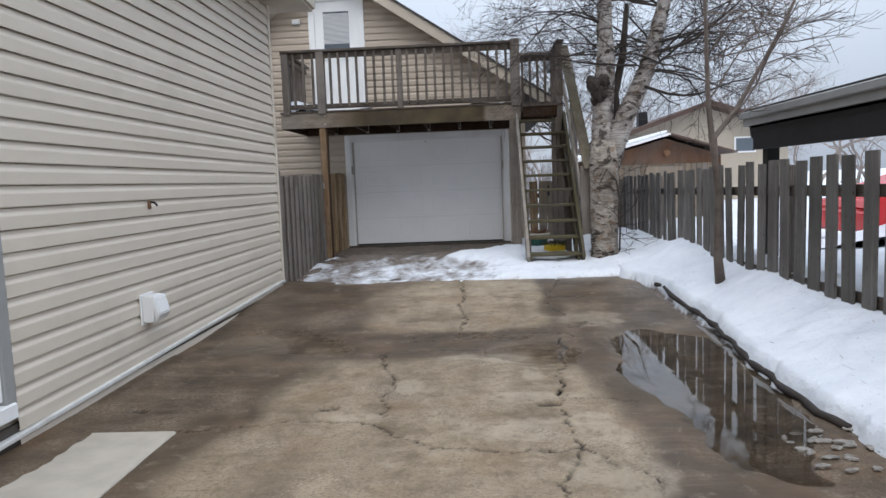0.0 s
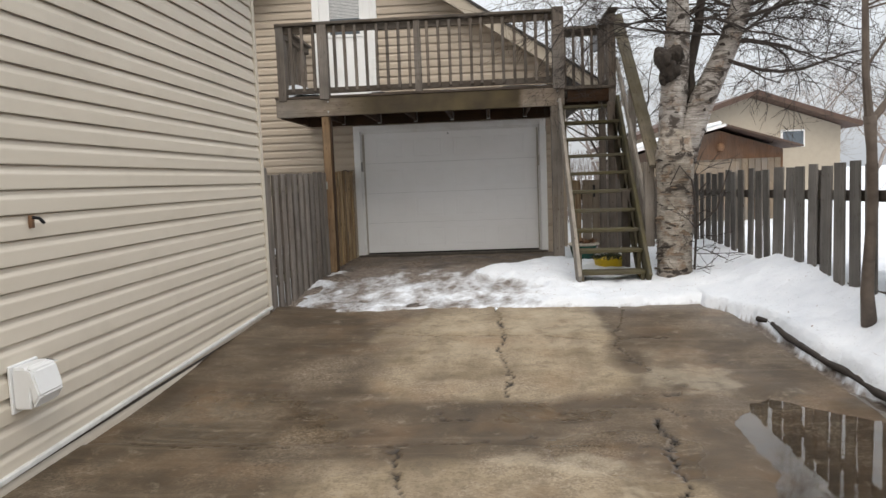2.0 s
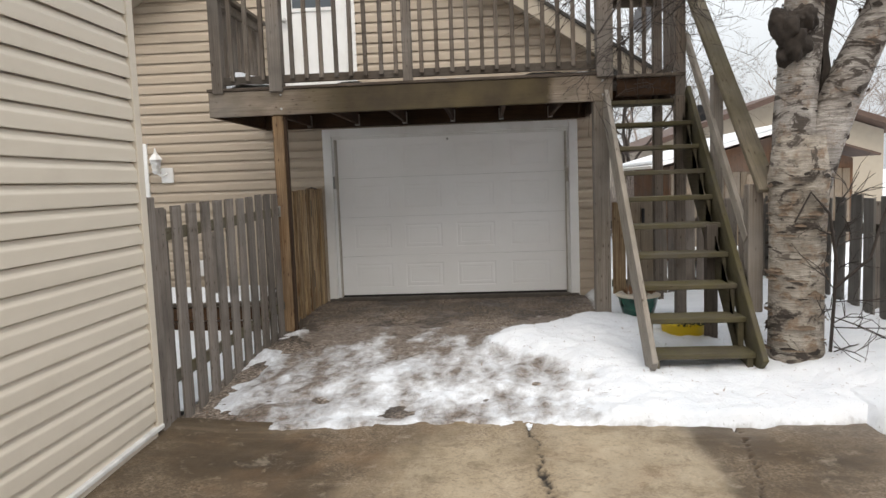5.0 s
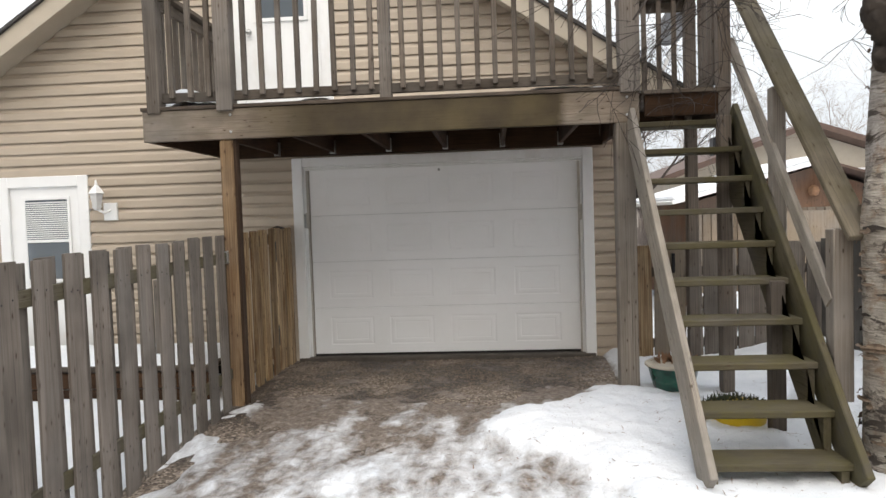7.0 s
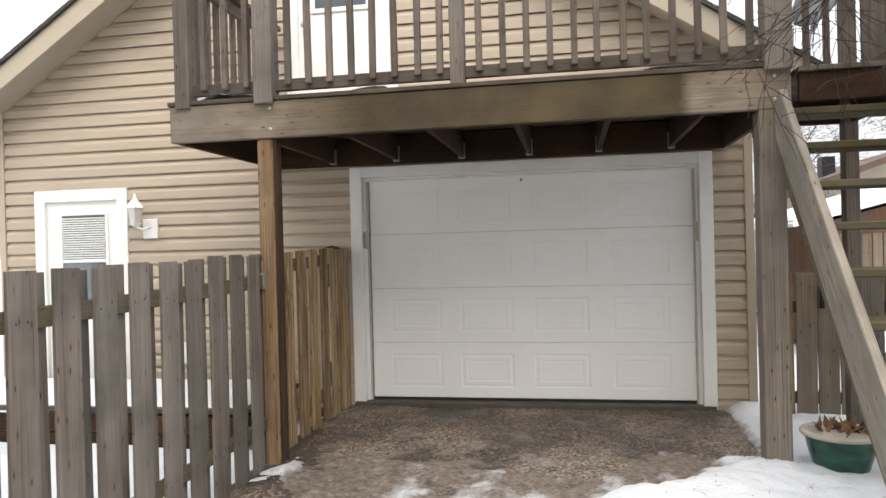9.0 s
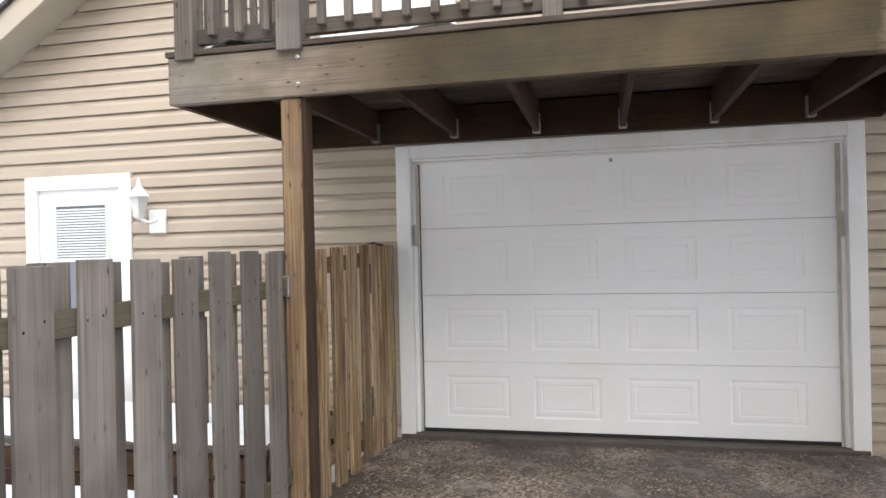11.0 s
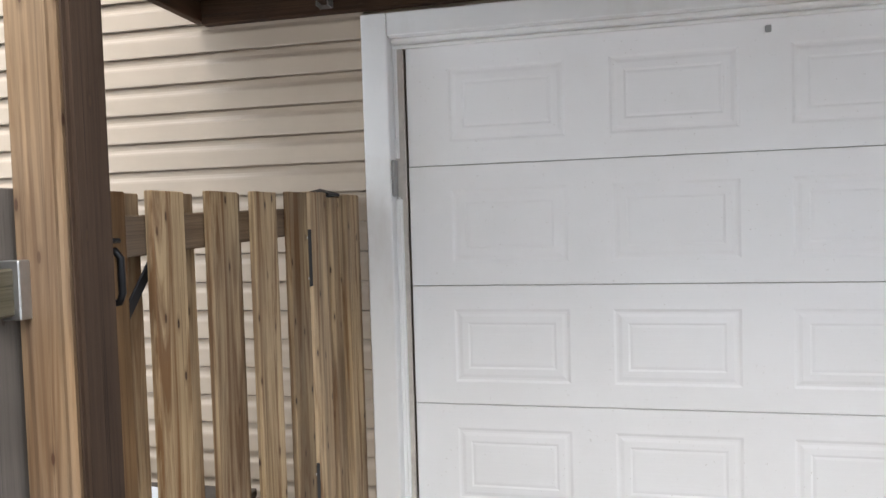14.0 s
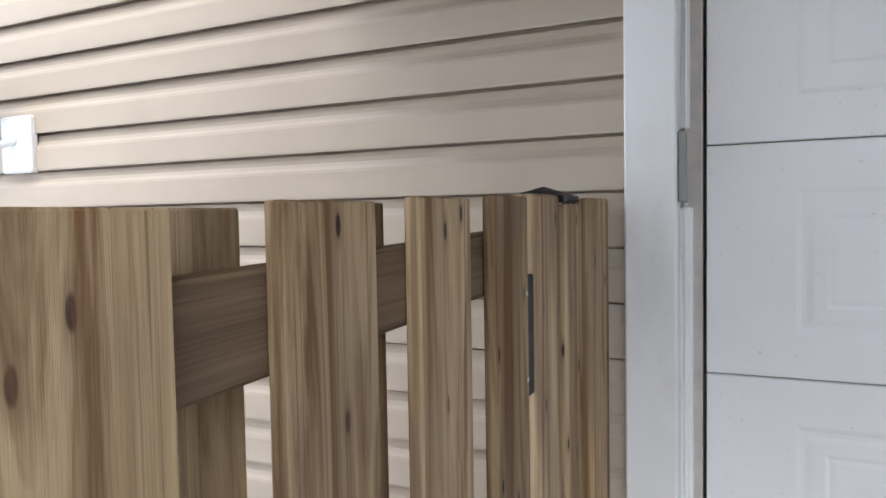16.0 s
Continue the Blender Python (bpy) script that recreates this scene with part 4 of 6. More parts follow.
# garage door with its casing
gd = thing("garage_door", "white sectional garage door with raised panels, closed", "garage door")
DX0, DX1, DZ0, SEC = -2.05, 0.655, 0.236, 0.468
DY = GAR_Y + 0.05
COLS = [(-1.885, -1.44), (-1.28, -0.83), (-0.66, -0.205), (-0.02, 0.435)]


def section_mesh():
    """A door section: a flat steel face with four moulded panels."""
    bm = bmesh.new()
    z0, z1 = 0.0, SEC - 0.002
    pz0, pz1 = 0.088, SEC - 0.094

    def quad(xa, xb, za, zb, ya=0.0, yb=0.0):
        bm.faces.new([bm.verts.new(p) for p in ((xa, ya, za), (xb, ya, za), (xb, yb, zb), (xa, yb, zb))])
    ch = 0.002
    quad(DX0, DX1, z0, z0 + ch, 0.005, 0.0)
    quad(DX0, DX1, z1 - ch, z1, 0.0, 0.005)
    quad(DX0, DX1, z0 + ch, pz0)
    quad(DX0, DX1, pz1, z1 - ch)
    edges = [DX0] + [e for c in COLS for e in c] + [DX1]
    for i in range(0, len(edges), 2):
        quad(edges[i], edges[i + 1], pz0, pz1)
    for xa, xb in COLS:
        rings = []
        for inset, depth in ((0, 0), (0.010, 0.003), (0.018, 0.003), (0.030, 0.0008), (0.052, 0.0), (0.060, 0.0022), (0.070, 0.001)):
            rings.append([bm.verts.new(p) for p in ((xa + inset, depth, pz0 + inset), (xb - inset, depth, pz0 + inset), (xb - inset, depth, pz1 - inset), (xa + inset, depth, pz1 - inset))])
        for a, b in zip(rings, rings[1:]):
            for k in range(4):
                bm.faces.new((a[k], a[(k + 1) % 4], b[(k + 1) % 4], b[k]))
        bm.faces.new(rings[-1])
    quad(DX0, DX1, z1, z1, 0.007, 0.04)
    return bm


sec_me = link_mesh("section", section_mesh(), DOORW)
for i in range(4):
    share("door_section", sec_me, gd, pose(0, DY + 0.0015 * (i % 2), DZ0 + i * SEC))
part("core", box(DX0, DX1, DY + 0.012, DY + 0.05, DZ0, DZ0 + 4 * SEC + 0.02), GREY_P, gd)
part("bottom_seal", box(DX0, DX1, DY - 0.004, DY + 0.04, DZ0 - 0.03, DZ0 - 0.001, 0.006), RUBBER, gd)
part("pull_rope", box(-0.745, -0.725, DY - 0.01, DY, 2.05, 2.075, 0.003), GREY_P, gd)
casing = thing("garage_door_casing", "white painted wooden casing round the garage door", "door frame")
for sgn, inner in ((1, -2.098), (-1, 0.662)):
    side = "left" if sgn > 0 else "right"
    a, b = sorted((inner - sgn * 0.102, inner))
    part("jamb_" + side, box(a, b, GAR_Y - 0.042, GAR_Y + 0.062, 0.155, 2.22, 0.004), WHITE, casing)
    for z0, z1, w, y0 in ((0.19, 1.522, 0.024, 0.008), (1.665, 2.13, 0.017, 0.022)):
        a, b = sorted((inner, inner + sgn * w))
        part("weather_strip", box(a, b, GAR_Y + y0, GAR_Y + 0.046, z0, z1, 0.009, seg=3), WHITE, casing, smooth=False)
    a, b = sorted((inner + sgn * 0.0005, inner + sgn * 0.041))
    part("rubber_seal", box(a, b, GAR_Y + 0.034, GAR_Y + 0.0455, 0.21, 2.13, 0.003), SEAL, casing, "grimy grey brown rubber seal")
part("head", box(-2.098, 0.662, GAR_Y - 0.040, GAR_Y + 0.062, 2.132, 2.22, 0.004), WHITE, casing)
part("head_bead", box(-2.096, 0.660, GAR_Y - 0.004, GAR_Y + 0.046, 2.112, 2.132, 0.006), WHITE, casing)
part("head_strip", box(-2.096, 0.660, GAR_Y + 0.022, GAR_Y + 0.046, 2.096, 2.111, 0.006), WHITE, casing)
sill = setting(part("garage_sill", box(-2.2, 0.76, GAR_Y - 0.05, GAR_Y + 0.2, 0.05, 0.214, 0.01), FOUND), "wet concrete sill under the garage door")
key = thing("lock_plate", "small grey metal plate on the door jamb", "plate")
part("plate", box(-2.0975, -2.083, GAR_Y - 0.034, GAR_Y + 0.008, 1.524, 1.664, 0.003), GREY_P, key)

# ---- deck ----
DKY, DKB = 12.09, GAR_Y - 0.02
DX_L, DX_R = -2.90, 0.89
deck = thing("deck", "weathered wooden balcony deck over the garage door", "deck")
part("front_beam", box(-1.9, 1.89, -0.04, 0.0, 0, 0.235, 0.005), BEAM_W, deck, "mossy stained front beam", at=pose(-1.0, DKY, 2.245))
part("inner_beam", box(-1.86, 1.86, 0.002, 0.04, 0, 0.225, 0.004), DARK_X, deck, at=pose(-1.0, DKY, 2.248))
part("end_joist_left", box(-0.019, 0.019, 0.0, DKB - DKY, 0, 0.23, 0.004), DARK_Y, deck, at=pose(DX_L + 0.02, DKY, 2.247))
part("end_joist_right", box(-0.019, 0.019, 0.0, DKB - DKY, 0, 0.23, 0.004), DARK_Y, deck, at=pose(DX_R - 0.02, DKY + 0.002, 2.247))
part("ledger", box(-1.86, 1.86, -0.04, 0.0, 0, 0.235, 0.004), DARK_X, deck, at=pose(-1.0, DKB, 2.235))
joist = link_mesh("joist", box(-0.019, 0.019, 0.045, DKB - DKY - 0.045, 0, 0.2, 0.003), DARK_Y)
hang = bmesh.new()
box(-0.026, 0.026, -0.006, 0.0, -0.01, 0.12, 0, hang)
box(-0.024, -0.020, -0.05, 0.0, -0.01, 0.12, 0, hang)
box(0.020, 0.024, -0.05, 0.0, -0.01, 0.12, 0, hang)
hang_me = link_mesh("joist_hanger", hang, METAL)
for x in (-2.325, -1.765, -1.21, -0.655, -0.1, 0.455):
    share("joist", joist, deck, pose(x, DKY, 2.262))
    share("joist_hanger", hang_me, deck, pose(x, DKB - 0.042, 2.258))
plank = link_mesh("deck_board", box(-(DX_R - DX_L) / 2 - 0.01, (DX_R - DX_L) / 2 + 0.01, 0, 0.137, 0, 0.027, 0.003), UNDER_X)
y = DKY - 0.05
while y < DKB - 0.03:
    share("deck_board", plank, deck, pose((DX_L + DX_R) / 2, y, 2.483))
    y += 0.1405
bolt = lathe([(0.011, 0), (0.011, 0.006), (0.006, 0.009)], 8)
bolt_me = link_mesh("bolt", bolt, METAL)
for bx in (-2.20, 0.80):
    for bz in (2.30, 2.43):
        share("bolt", bolt_me, deck, pose(bx, DKY - 0.041, bz, 90))

post = thing("deck_post", "honey brown wooden post, darker on its side", "post", "deck posts")
part("shaft", box(-0.068, 0.036, -0.06, 0.045, 0, 2.13, 0.012, seg=3), POST_V, post)
# thin strip added to make this face of the single post darker
part("side_board", box(0.0365, 0.056, -0.05, 0.045, 0, 2.13, 0.008, seg=2), POST_D, post, "darker side face of the post")
post.matrix_basis = pose(-2.235, DKY + 0.03, 0.115)
post2 = thing("deck_post", "grey weathered wooden post beside the stairs", "post", "deck posts")
part("shaft", box(-0.07, 0.07, -0.07, 0.07, 0, 2.13, 0.008), PALE_V, post2)
post2.matrix_basis = pose(0.785, DKY + 0.03, 0.115)


# railing round the deck
rail = thing("deck_railing", "grey weathered deck railing with square balusters", "railing")
RT = 3.46
for px, py, w, z0 in ((-2.80, DKY - 0.005, 0.105, 2.46), (-2.235, DKY - 0.01, 0.125, 2.46), (-0.99, DKY, 0.088, 2.50), (0.82, DKY - 0.01, 0.145, 2.46)):
    h = (RT - 0.04 if px < 0.5 else RT + 0.02) - z0
    part("rail_post", box(-w / 2, w / 2, -w / 2, w / 2, 0, h, 0.005), GREY_V, rail, at=pose(px, py, z0))
part("top_rail", box(-1.86, 1.86, -0.07, 0.07, 0, 0.038, 0.005), GREY_H, rail, at=pose(-1.0, DKY, RT - 0.038))
part("upper_band", box(-1.8, 1.8, -0.019, 0.019, 0, 0.085, 0.004), GREY_H, rail, at=pose(-1.0, DKY + 0.01, RT - 0.13))
part("bottom_band", box(-1.8, 1.8, -0.019, 0.019, 0, 0.075, 0.004), GREY_H, rail, at=pose(-1.0, DKY + 0.01, 2.545))
bal = link_mesh("baluster", box(-0.019, 0.019, -0.019, 0.019, 0, 0.83, 0.003), RAIL_V)
rs = random.Random(8)
for x0, x1, n in ((-2.735, -2.31, 3), (-2.16, -1.04, 8), (-0.94, 0.74, 12)):
    for i in range(n):
        bx = x0 + (x1 - x0) * (i + 0.6) / n
        share("baluster", bal, rail, pose(bx + rs.uniform(-0.006, 0.006), DKY - 0.03, 2.575, rs.uniform(-0.3, 0.3), rs.uniform(-0.4, 0.4)))
for sx in (-2.83,):
    part("side_top_rail", box(-0.07, 0.07, 0.07, 1.5, 0, 0.038, 0.005), GREY_Y, rail, at=pose(sx, DKY, RT - 0.04))
    part("side_upper_band", box(-0.019, 0.019, 0.05, 1.5, 0, 0.085, 0.004), GREY_Y, rail, at=pose(sx, DKY, RT - 0.135))
    part("side_bottom_band", box(-0.019, 0.019, 0.05, 1.5, 0, 0.075, 0.004), GREY_Y, rail, at=pose(sx, DKY, 2.545))
    for i in range(11):
        share("baluster", bal, rail, pose(sx - 0.035, DKY + 0.16 + i * 0.128, 2.575))

# landing beside the deck, at the head of the stairs
land = thing("stair_landing", "small weathered wooden landing with railing", "landing")
LX0, LX1, LY0, LY1 = 0.93, 1.55, 12.02, 13.0
lb = link_mesh("deck_board", box(-0.31, 0.31, 0, 0.137, 0, 0.03, 0.004), GREY_H)
for i in range(7):
    share("deck_board", lb, land, pose(1.23, LY0 + i * 0.14, 2.44))
# landing rims take the same shade-lowered wood colour
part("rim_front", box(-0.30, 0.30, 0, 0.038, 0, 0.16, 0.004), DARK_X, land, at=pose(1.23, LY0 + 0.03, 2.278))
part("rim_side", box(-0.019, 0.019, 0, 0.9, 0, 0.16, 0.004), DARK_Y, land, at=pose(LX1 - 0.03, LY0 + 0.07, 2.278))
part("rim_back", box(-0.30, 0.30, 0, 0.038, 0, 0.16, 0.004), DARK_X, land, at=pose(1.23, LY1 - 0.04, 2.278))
for px, py in ((1.50, LY0 + 0.06), (1.50, LY1 - 0.06)):
    part("landing_post", box(-0.045, 0.045, -0.045, 0.045, 0, 3.36 - 0.12, 0.005), RAIL_V, land, at=pose(px, py, 0.12))
part("back_top_rail", box(-0.34, 0.34, -0.06, 0.06, 0, 0.038, 0.004), GREY_H, land, at=pose(1.23, LY1 - 0.06, 3.362))
part("back_upper_band", box(-0.30, 0.28, -0.019, 0.019, 0, 0.08, 0.004), GREY_H, land, at=pose(1.21, LY1 - 0.03, 3.275))
part("back_bottom_band", box(-0.30, 0.28, -0.019, 0.019, 0, 0.07, 0.004), GREY_H, land, at=pose(1.21, LY1 - 0.03, 2.53))
part("side_top_rail", box(-0.06, 0.06, 0, 0.86, 0, 0.038, 0.004), GREY_Y, land, at=pose(1.52, LY0, 3.401))
part("side_bottom_band", box(-0.019, 0.019, 0.05, 0.8, 0, 0.07, 0.004), GREY_Y, land, at=pose(1.505, LY0 + 0.06, 2.53))
for i in range(4):
    share("baluster", bal, land, pose(0.99 + i * 0.125, LY1 - 0.085, 2.55))
for i in range(6):
    share("baluster", bal, land, pose(1.55, LY0 + 0.17 + i * 0.12, 2.55))

# ---- stairs ----
stairs = thing("wooden_stairs", "steep mossy green weathered wooden stairs with open risers", "stairs")
SX0, SX1 = 0.83, 1.53
Z0, RISE, GO, YF = 0.305, 0.2135, 0.187, 10.31
for sx in (SX0 - 0.008, SX1 + 0.02):
    bmS, mS = beam((sx, YF - 0.06, Z0 - 0.10), (sx, YF + 9.35 * GO, Z0 + 9.35 * RISE - 0.04), 0.04, 0.235, 0.005)
    part("stringer", bmS, PALE_H if sx < 1 else TREAD_X, stairs, at=mS)
tread_me = link_mesh("tread", box(-(SX1 - SX0) / 2, (SX1 - SX0) / 2, 0, 0.235, -0.038, 0, 0.005), TREAD_X)
for i in range(10):
    share("tread", tread_me, stairs, pose((SX0 + SX1) / 2 + 0.005, YF + i * GO - 0.02, Z0 + i * RISE + 0.005))
# sawtooth carriages that carry the treads, inside the outer boards
for sx in (SX0 + 0.032, SX1 - 0.032):
    bm = bmesh.new()
    saw = []
    for i in range(10):
        saw += [(YF + i * GO - 0.005, Z0 + (i - 1) * RISE + (0.006 if i else 0.02)), (YF + i * GO - 0.005, Z0 + i * RISE - 0.034)]
    saw.append((YF + 10 * GO - 0.01, Z0 + 9 * RISE - 0.034))
    under = [(YF + 10 * GO - 0.01, Z0 + 8 * RISE - 0.06), (YF + 0.12, Z0 - 0.20)]
    outline = saw + under
    n = len(outline)
    fa = [bm.verts.new((sx - 0.019, y, z)) for y, z in outline]
    fb_ = [bm.verts.new((sx + 0.019, y, z)) for y, z in outline]
    bm.faces.new(fa)
    bm.faces.new(list(reversed(fb_)))
    for i in range(n):
        bm.faces.new((fa[i], fb_[i], fb_[(i + 1) % n], fa[(i + 1) % n]))
    bmesh.ops.triangulate(bm, faces=[f for f in bm.faces if len(f.verts) > 4])
    part("carriage", bm, STRING_V, stairs)
# support posts under the stairs
for px, py, h in ((1.46, 11.05, 1.0), (1.46, 11.95, 2.1)):
    part("support_post", box(-0.042, 0.042, -0.042, 0.042, 0, h, 0.005), RAIL_V, stairs, at=pose(px, py, 0.15))
# newel, middle post and two sloping rails
part("newel", box(-0.052, 0.052, -0.05, 0.05, 0, 0.93, 0.006), PALE_V, stairs, at=pose(1.642, 10.66, 0.53))
part("middle_post", box(-0.042, 0.042, -0.045, 0.045, 0, 1.35, 0.006), PALE_V, stairs, at=pose(1.62, 11.42, 1.0))
bmS, mS = beam((1.69, 10.52, 1.41), (1.58, 12.16, 3.36), 0.14, 0.042, 0.005)
part("hand_rail", bmS, HAND_Y, stairs, "mossy sloping handrail", at=mS)
bmS, mS = beam((1.60, 10.66, 1.06), (1.56, 12.10, 2.80), 0.034, 0.09, 0.004)
part("lower_rail", bmS, PALE_H, stairs, at=mS)

# ---- doors and lamp on the garage ----
sd = thing("side_door", "white side door with a half window and blind", "door")
part("casing_left", box(-5.34, -5.23, GAR_Y - 0.028, GAR_Y + 0.03, 0.2, 2.14, 0.005), WHITE, sd)
part("casing_right", box(-4.48, -4.37, GAR_Y - 0.028, GAR_Y + 0.03, 0.2, 2.14, 0.005), WHITE, sd)
part("casing_head", box(-5.23, -4.48, GAR_Y - 0.028, GAR_Y + 0.03, 2.03, 2.14, 0.005), WHITE, sd)
part("leaf", box(-5.23, -4.48, GAR_Y + 0.0, GAR_Y + 0.04, 0.22, 2.03, 0.004), WHITE, sd)
bm = bmesh.new()
for a in ((-5.09, -4.58, 1.90, 1.93), (-5.09, -4.58, 1.05, 1.08), (-5.09, -5.06, 1.08, 1.90), (-4.61, -4.58, 1.08, 1.90), (-5.06, -4.61, 1.46, 1.49)):
    box(a[0], a[1], GAR_Y - 0.016, GAR_Y - 0.001, a[2], a[3], 0.003, bm)
win = part("window_frame", bm, WHITE, sd)
part("pane", box(-5.06, -4.61, GAR_Y - 0.008, GAR_Y - 0.003, 1.08, 1.90), GLASS, win)
slat = link_mesh("blind_slat", box(-0.222, 0.222, -0.003, 0.0, 0, 0.014), WHITE)
for i in range(18):
    share("blind_slat", slat, win, pose(-4.835, GAR_Y - 0.009, 1.50 + i * 0.0215, 20))

sd.matrix_basis = pose(0.035, 0, 0)

ud = thing("loft_door", "white loft door onto the deck with a small blind window", "door")
part("casing_left", box(-2.75, -2.64, GAR_Y - 0.028, GAR_Y + 0.03, 2.51, 4.72, 0.005), WHITE, ud)
part("casing_right", box(-1.86, -1.75, GAR_Y - 0.028, GAR_Y + 0.03, 2.51, 4.72, 0.005), WHITE, ud)
part("casing_head", box(-2.64, -1.86, GAR_Y - 0.028, GAR_Y + 0.03, 4.61, 4.72, 0.005), WHITE, ud)
part("leaf", box(-2.64, -1.86, GAR_Y + 0.0, GAR_Y + 0.04, 2.53, 4.61, 0.004), WHITE, ud)
bm = bmesh.new()
for a in ((-2.52, -1.98, 4.42, 4.46), (-2.52, -1.98, 3.58, 3.62), (-2.52, -2.48, 3.62, 4.42), (-2.02, -1.98, 3.62, 4.42)):
    box(a[0], a[1], GAR_Y - 0.016, GAR_Y - 0.001, a[2], a[3], 0.003, bm)
win = part("window_frame", bm, WHITE, ud)
part("pane", box(-2.48, -2.02, GAR_Y - 0.008, GAR_Y - 0.003, 3.62, 4.42), GLASS, win)
slat = link_mesh("blind_slat", box(-0.228, 0.228, -0.003, 0.0, 0, 0.014), WHITE)
for i in range(25):
    share("blind_slat", slat, win, pose(-2.25, GAR_Y - 0.009, 3.86 + i * 0.0215, 20))
part("knob", lathe([(0.01, 0), (0.012, 0.03), (0.028, 0.04), (0.03, 0.055), (0.018, 0.07)], 14), METAL, ud, smooth=True, at=pose(-2.57, GAR_Y, 3.48, 90))

lamp = thing("wall_lantern", "white coach lantern on a mounting block", "lamp")
lx, lz = -4.155, 1.79
part("mount", box(lx - 0.02, lx + 0.125, GAR_Y - 0.035, GAR_Y - 0.005, lz - 0.125, lz + 0.055, 0.006), WHITE, lamp)
bm = bmesh.new()
tube(bm, [(lx + 0.05, GAR_Y - 0.03, lz - 0.02), (lx + 0.03, GAR_Y - 0.10, lz - 0.05), (lx - 0.02, GAR_Y - 0.13, lz - 0.01)], [0.014, 0.012, 0.014], 8)
part("arm", bm, WHITE, lamp, smooth=True)
part("base", lathe([(0.02, -0.02), (0.045, 0.0), (0.055, 0.02)], 6), WHITE, lamp, at=pose(lx - 0.03, GAR_Y - 0.13, lz))
part("glass", lathe([(0.045, 0.02), (0.072, 0.15)], 6), LGLASS, lamp, at=pose(lx - 0.03, GAR_Y - 0.13, lz))
part("roof", lathe([(0.085, 0.15), (0.05, 0.20), (0.02, 0.23), (0.012, 0.27), (0.004, 0.29)], 6), WHITE, lamp, at=pose(lx - 0.03, GAR_Y - 0.13, lz))
box1 = thing("outlet_box", "white outlet cover on the siding", "outlet")
part("cover", box(-3.82, -3.72, GAR_Y - 0.045, GAR_Y - 0.012, 0.53, 0.72, 0.006), WHITE, box1)

# low platform with snow on it in the side yard
plat = thing("yard_platform", "low brown board platform with snow on top", "platform")
part("deck_top", box(-1.45, 1.45, 0, 1.0, 0, 0.035, 0.004), GREY_H, plat, at=pose(-4.15, 12.62, 0.33))
for i in range(2):
    part("skirt_board", box(-1.44, 1.44, -0.02, 0.0, 0, 0.135, 0.004), DARK_X, plat, at=pose(-4.15, 12.65, 0.03 + i * 0.145))
snowcap = grid_mesh("platform_snow", span(-5.55, -2.75, 0.06), span(12.66, 13.4, 0.06), lambda x, y: 0.362 + 0.07 * smooth(12.62, 12.85, y) * smooth(-2.72, -2.9, x) + 0.02 * nz(x, y, 3.0, 2.0), SNOW, (("thin", lambda x, y: 0.0),))
tagged(snowcap, "rounded snow lying on the yard platform", "snow", kind="stuff")
stake = thing("wooden_stake", "short weathered stake in the side yard", "stake")
part("shaft", box(-0.03, 0.03, -0.02, 0.02, 0, 0.75, 0.004), GREY_V, stake, at=pose(-3.28, 12.9, 0.36, 3, 2))

# snow left on the deck
deck_snow = grid_mesh("deck_snow", span(-2.86, 0.86, 0.05), span(12.06, 13.6, 0.05),
                      lambda x, y: 2.495 + 0.25 * math.exp(-((x + 2.72) / 0.28) ** 2 - ((y - 12.55) / 0.3) ** 2) + 0.035 * smooth(-0.15, 0.35, nz(x, y, 1.5, 3.0)) + 0.03 * nz(x, y, 5.0, 4.0) * math.exp(-((x + 2.6) / 0.5) ** 2), SNOW, (("thin", lambda x, y: 0.0),))
tagged(deck_snow, "leftover snow lying on the deck boards", "snow", kind="stuff")

flood = thing("flood_light", "small white flood light on the gable siding", "lamp")
part("housing", box(-3.03, -2.89, GAR_Y - 0.10, GAR_Y - 0.02, 4.22, 4.30, 0.01), WHITE, flood)
part("lens", box(-3.01, -2.91, GAR_Y - 0.105, GAR_Y - 0.101, 4.235, 4.285), LGLASS, flood)

# ---- fences ----
def board_mesh(w, h, mat, t=0.019):
    return link_mesh("fence_board", box(-t / 2, t / 2, -w / 2, w / 2, 0, h, 0.002), mat)


rs = random.Random(12)
fl = thing("side_fence", "grey shadowbox board fence from house to deck post", "fence")
meshes = [board_mesh(0.140, 1.40, GREY_V, 0.017), board_mesh(0.137, 1.392, GREY_V, 0.017), board_mesh(0.142, 1.405, GREY_V, 0.017)]
nail = link_mesh("nail", lathe([(0.0045, 0), (0.0045, 0.001), (0.001, 0.002)], 6), BLACKM)
FX = -2.29
y = 9.565
i = 0
while y < 12.10:
    z0 = 1.508 - 1.40 + rs.uniform(-0.006, 0.006) - 0.018 * (12.0 - y)
    share("fence_board", meshes[i % 3], fl, pose(FX + 0.021, y, z0, rs.uniform(-0.5, 0.5), 0, rs.uniform(-1.5, 1.5)))
    for nz_ in (1.31, 0.40):
        for dy in (-0.035, 0.03):
            share("nail", nail, fl, pose(FX + 0.0297, y + dy + rs.uniform(-0.01, 0.01), nz_ + rs.uniform(-0.025, 0.025), 0, 90))
    if y < 11.95:
        share("fence_board", meshes[(i + 1) % 3], fl, pose(FX - 0.021, y + 0.105, z0 - 0.005, rs.uniform(-0.5, 0.5), 0, 180 + rs.uniform(-1.5, 1.5)))
    y += 0.2335
    i += 1
for zz in (1.33, 0.42):
    part("fence_rail", box(-0.0122, 0.0122, -1.31, 1.31, -0.040, 0.040, 0.004), STRING_V, fl, at=pose(FX, 10.75, zz - 0.02, 0.9))
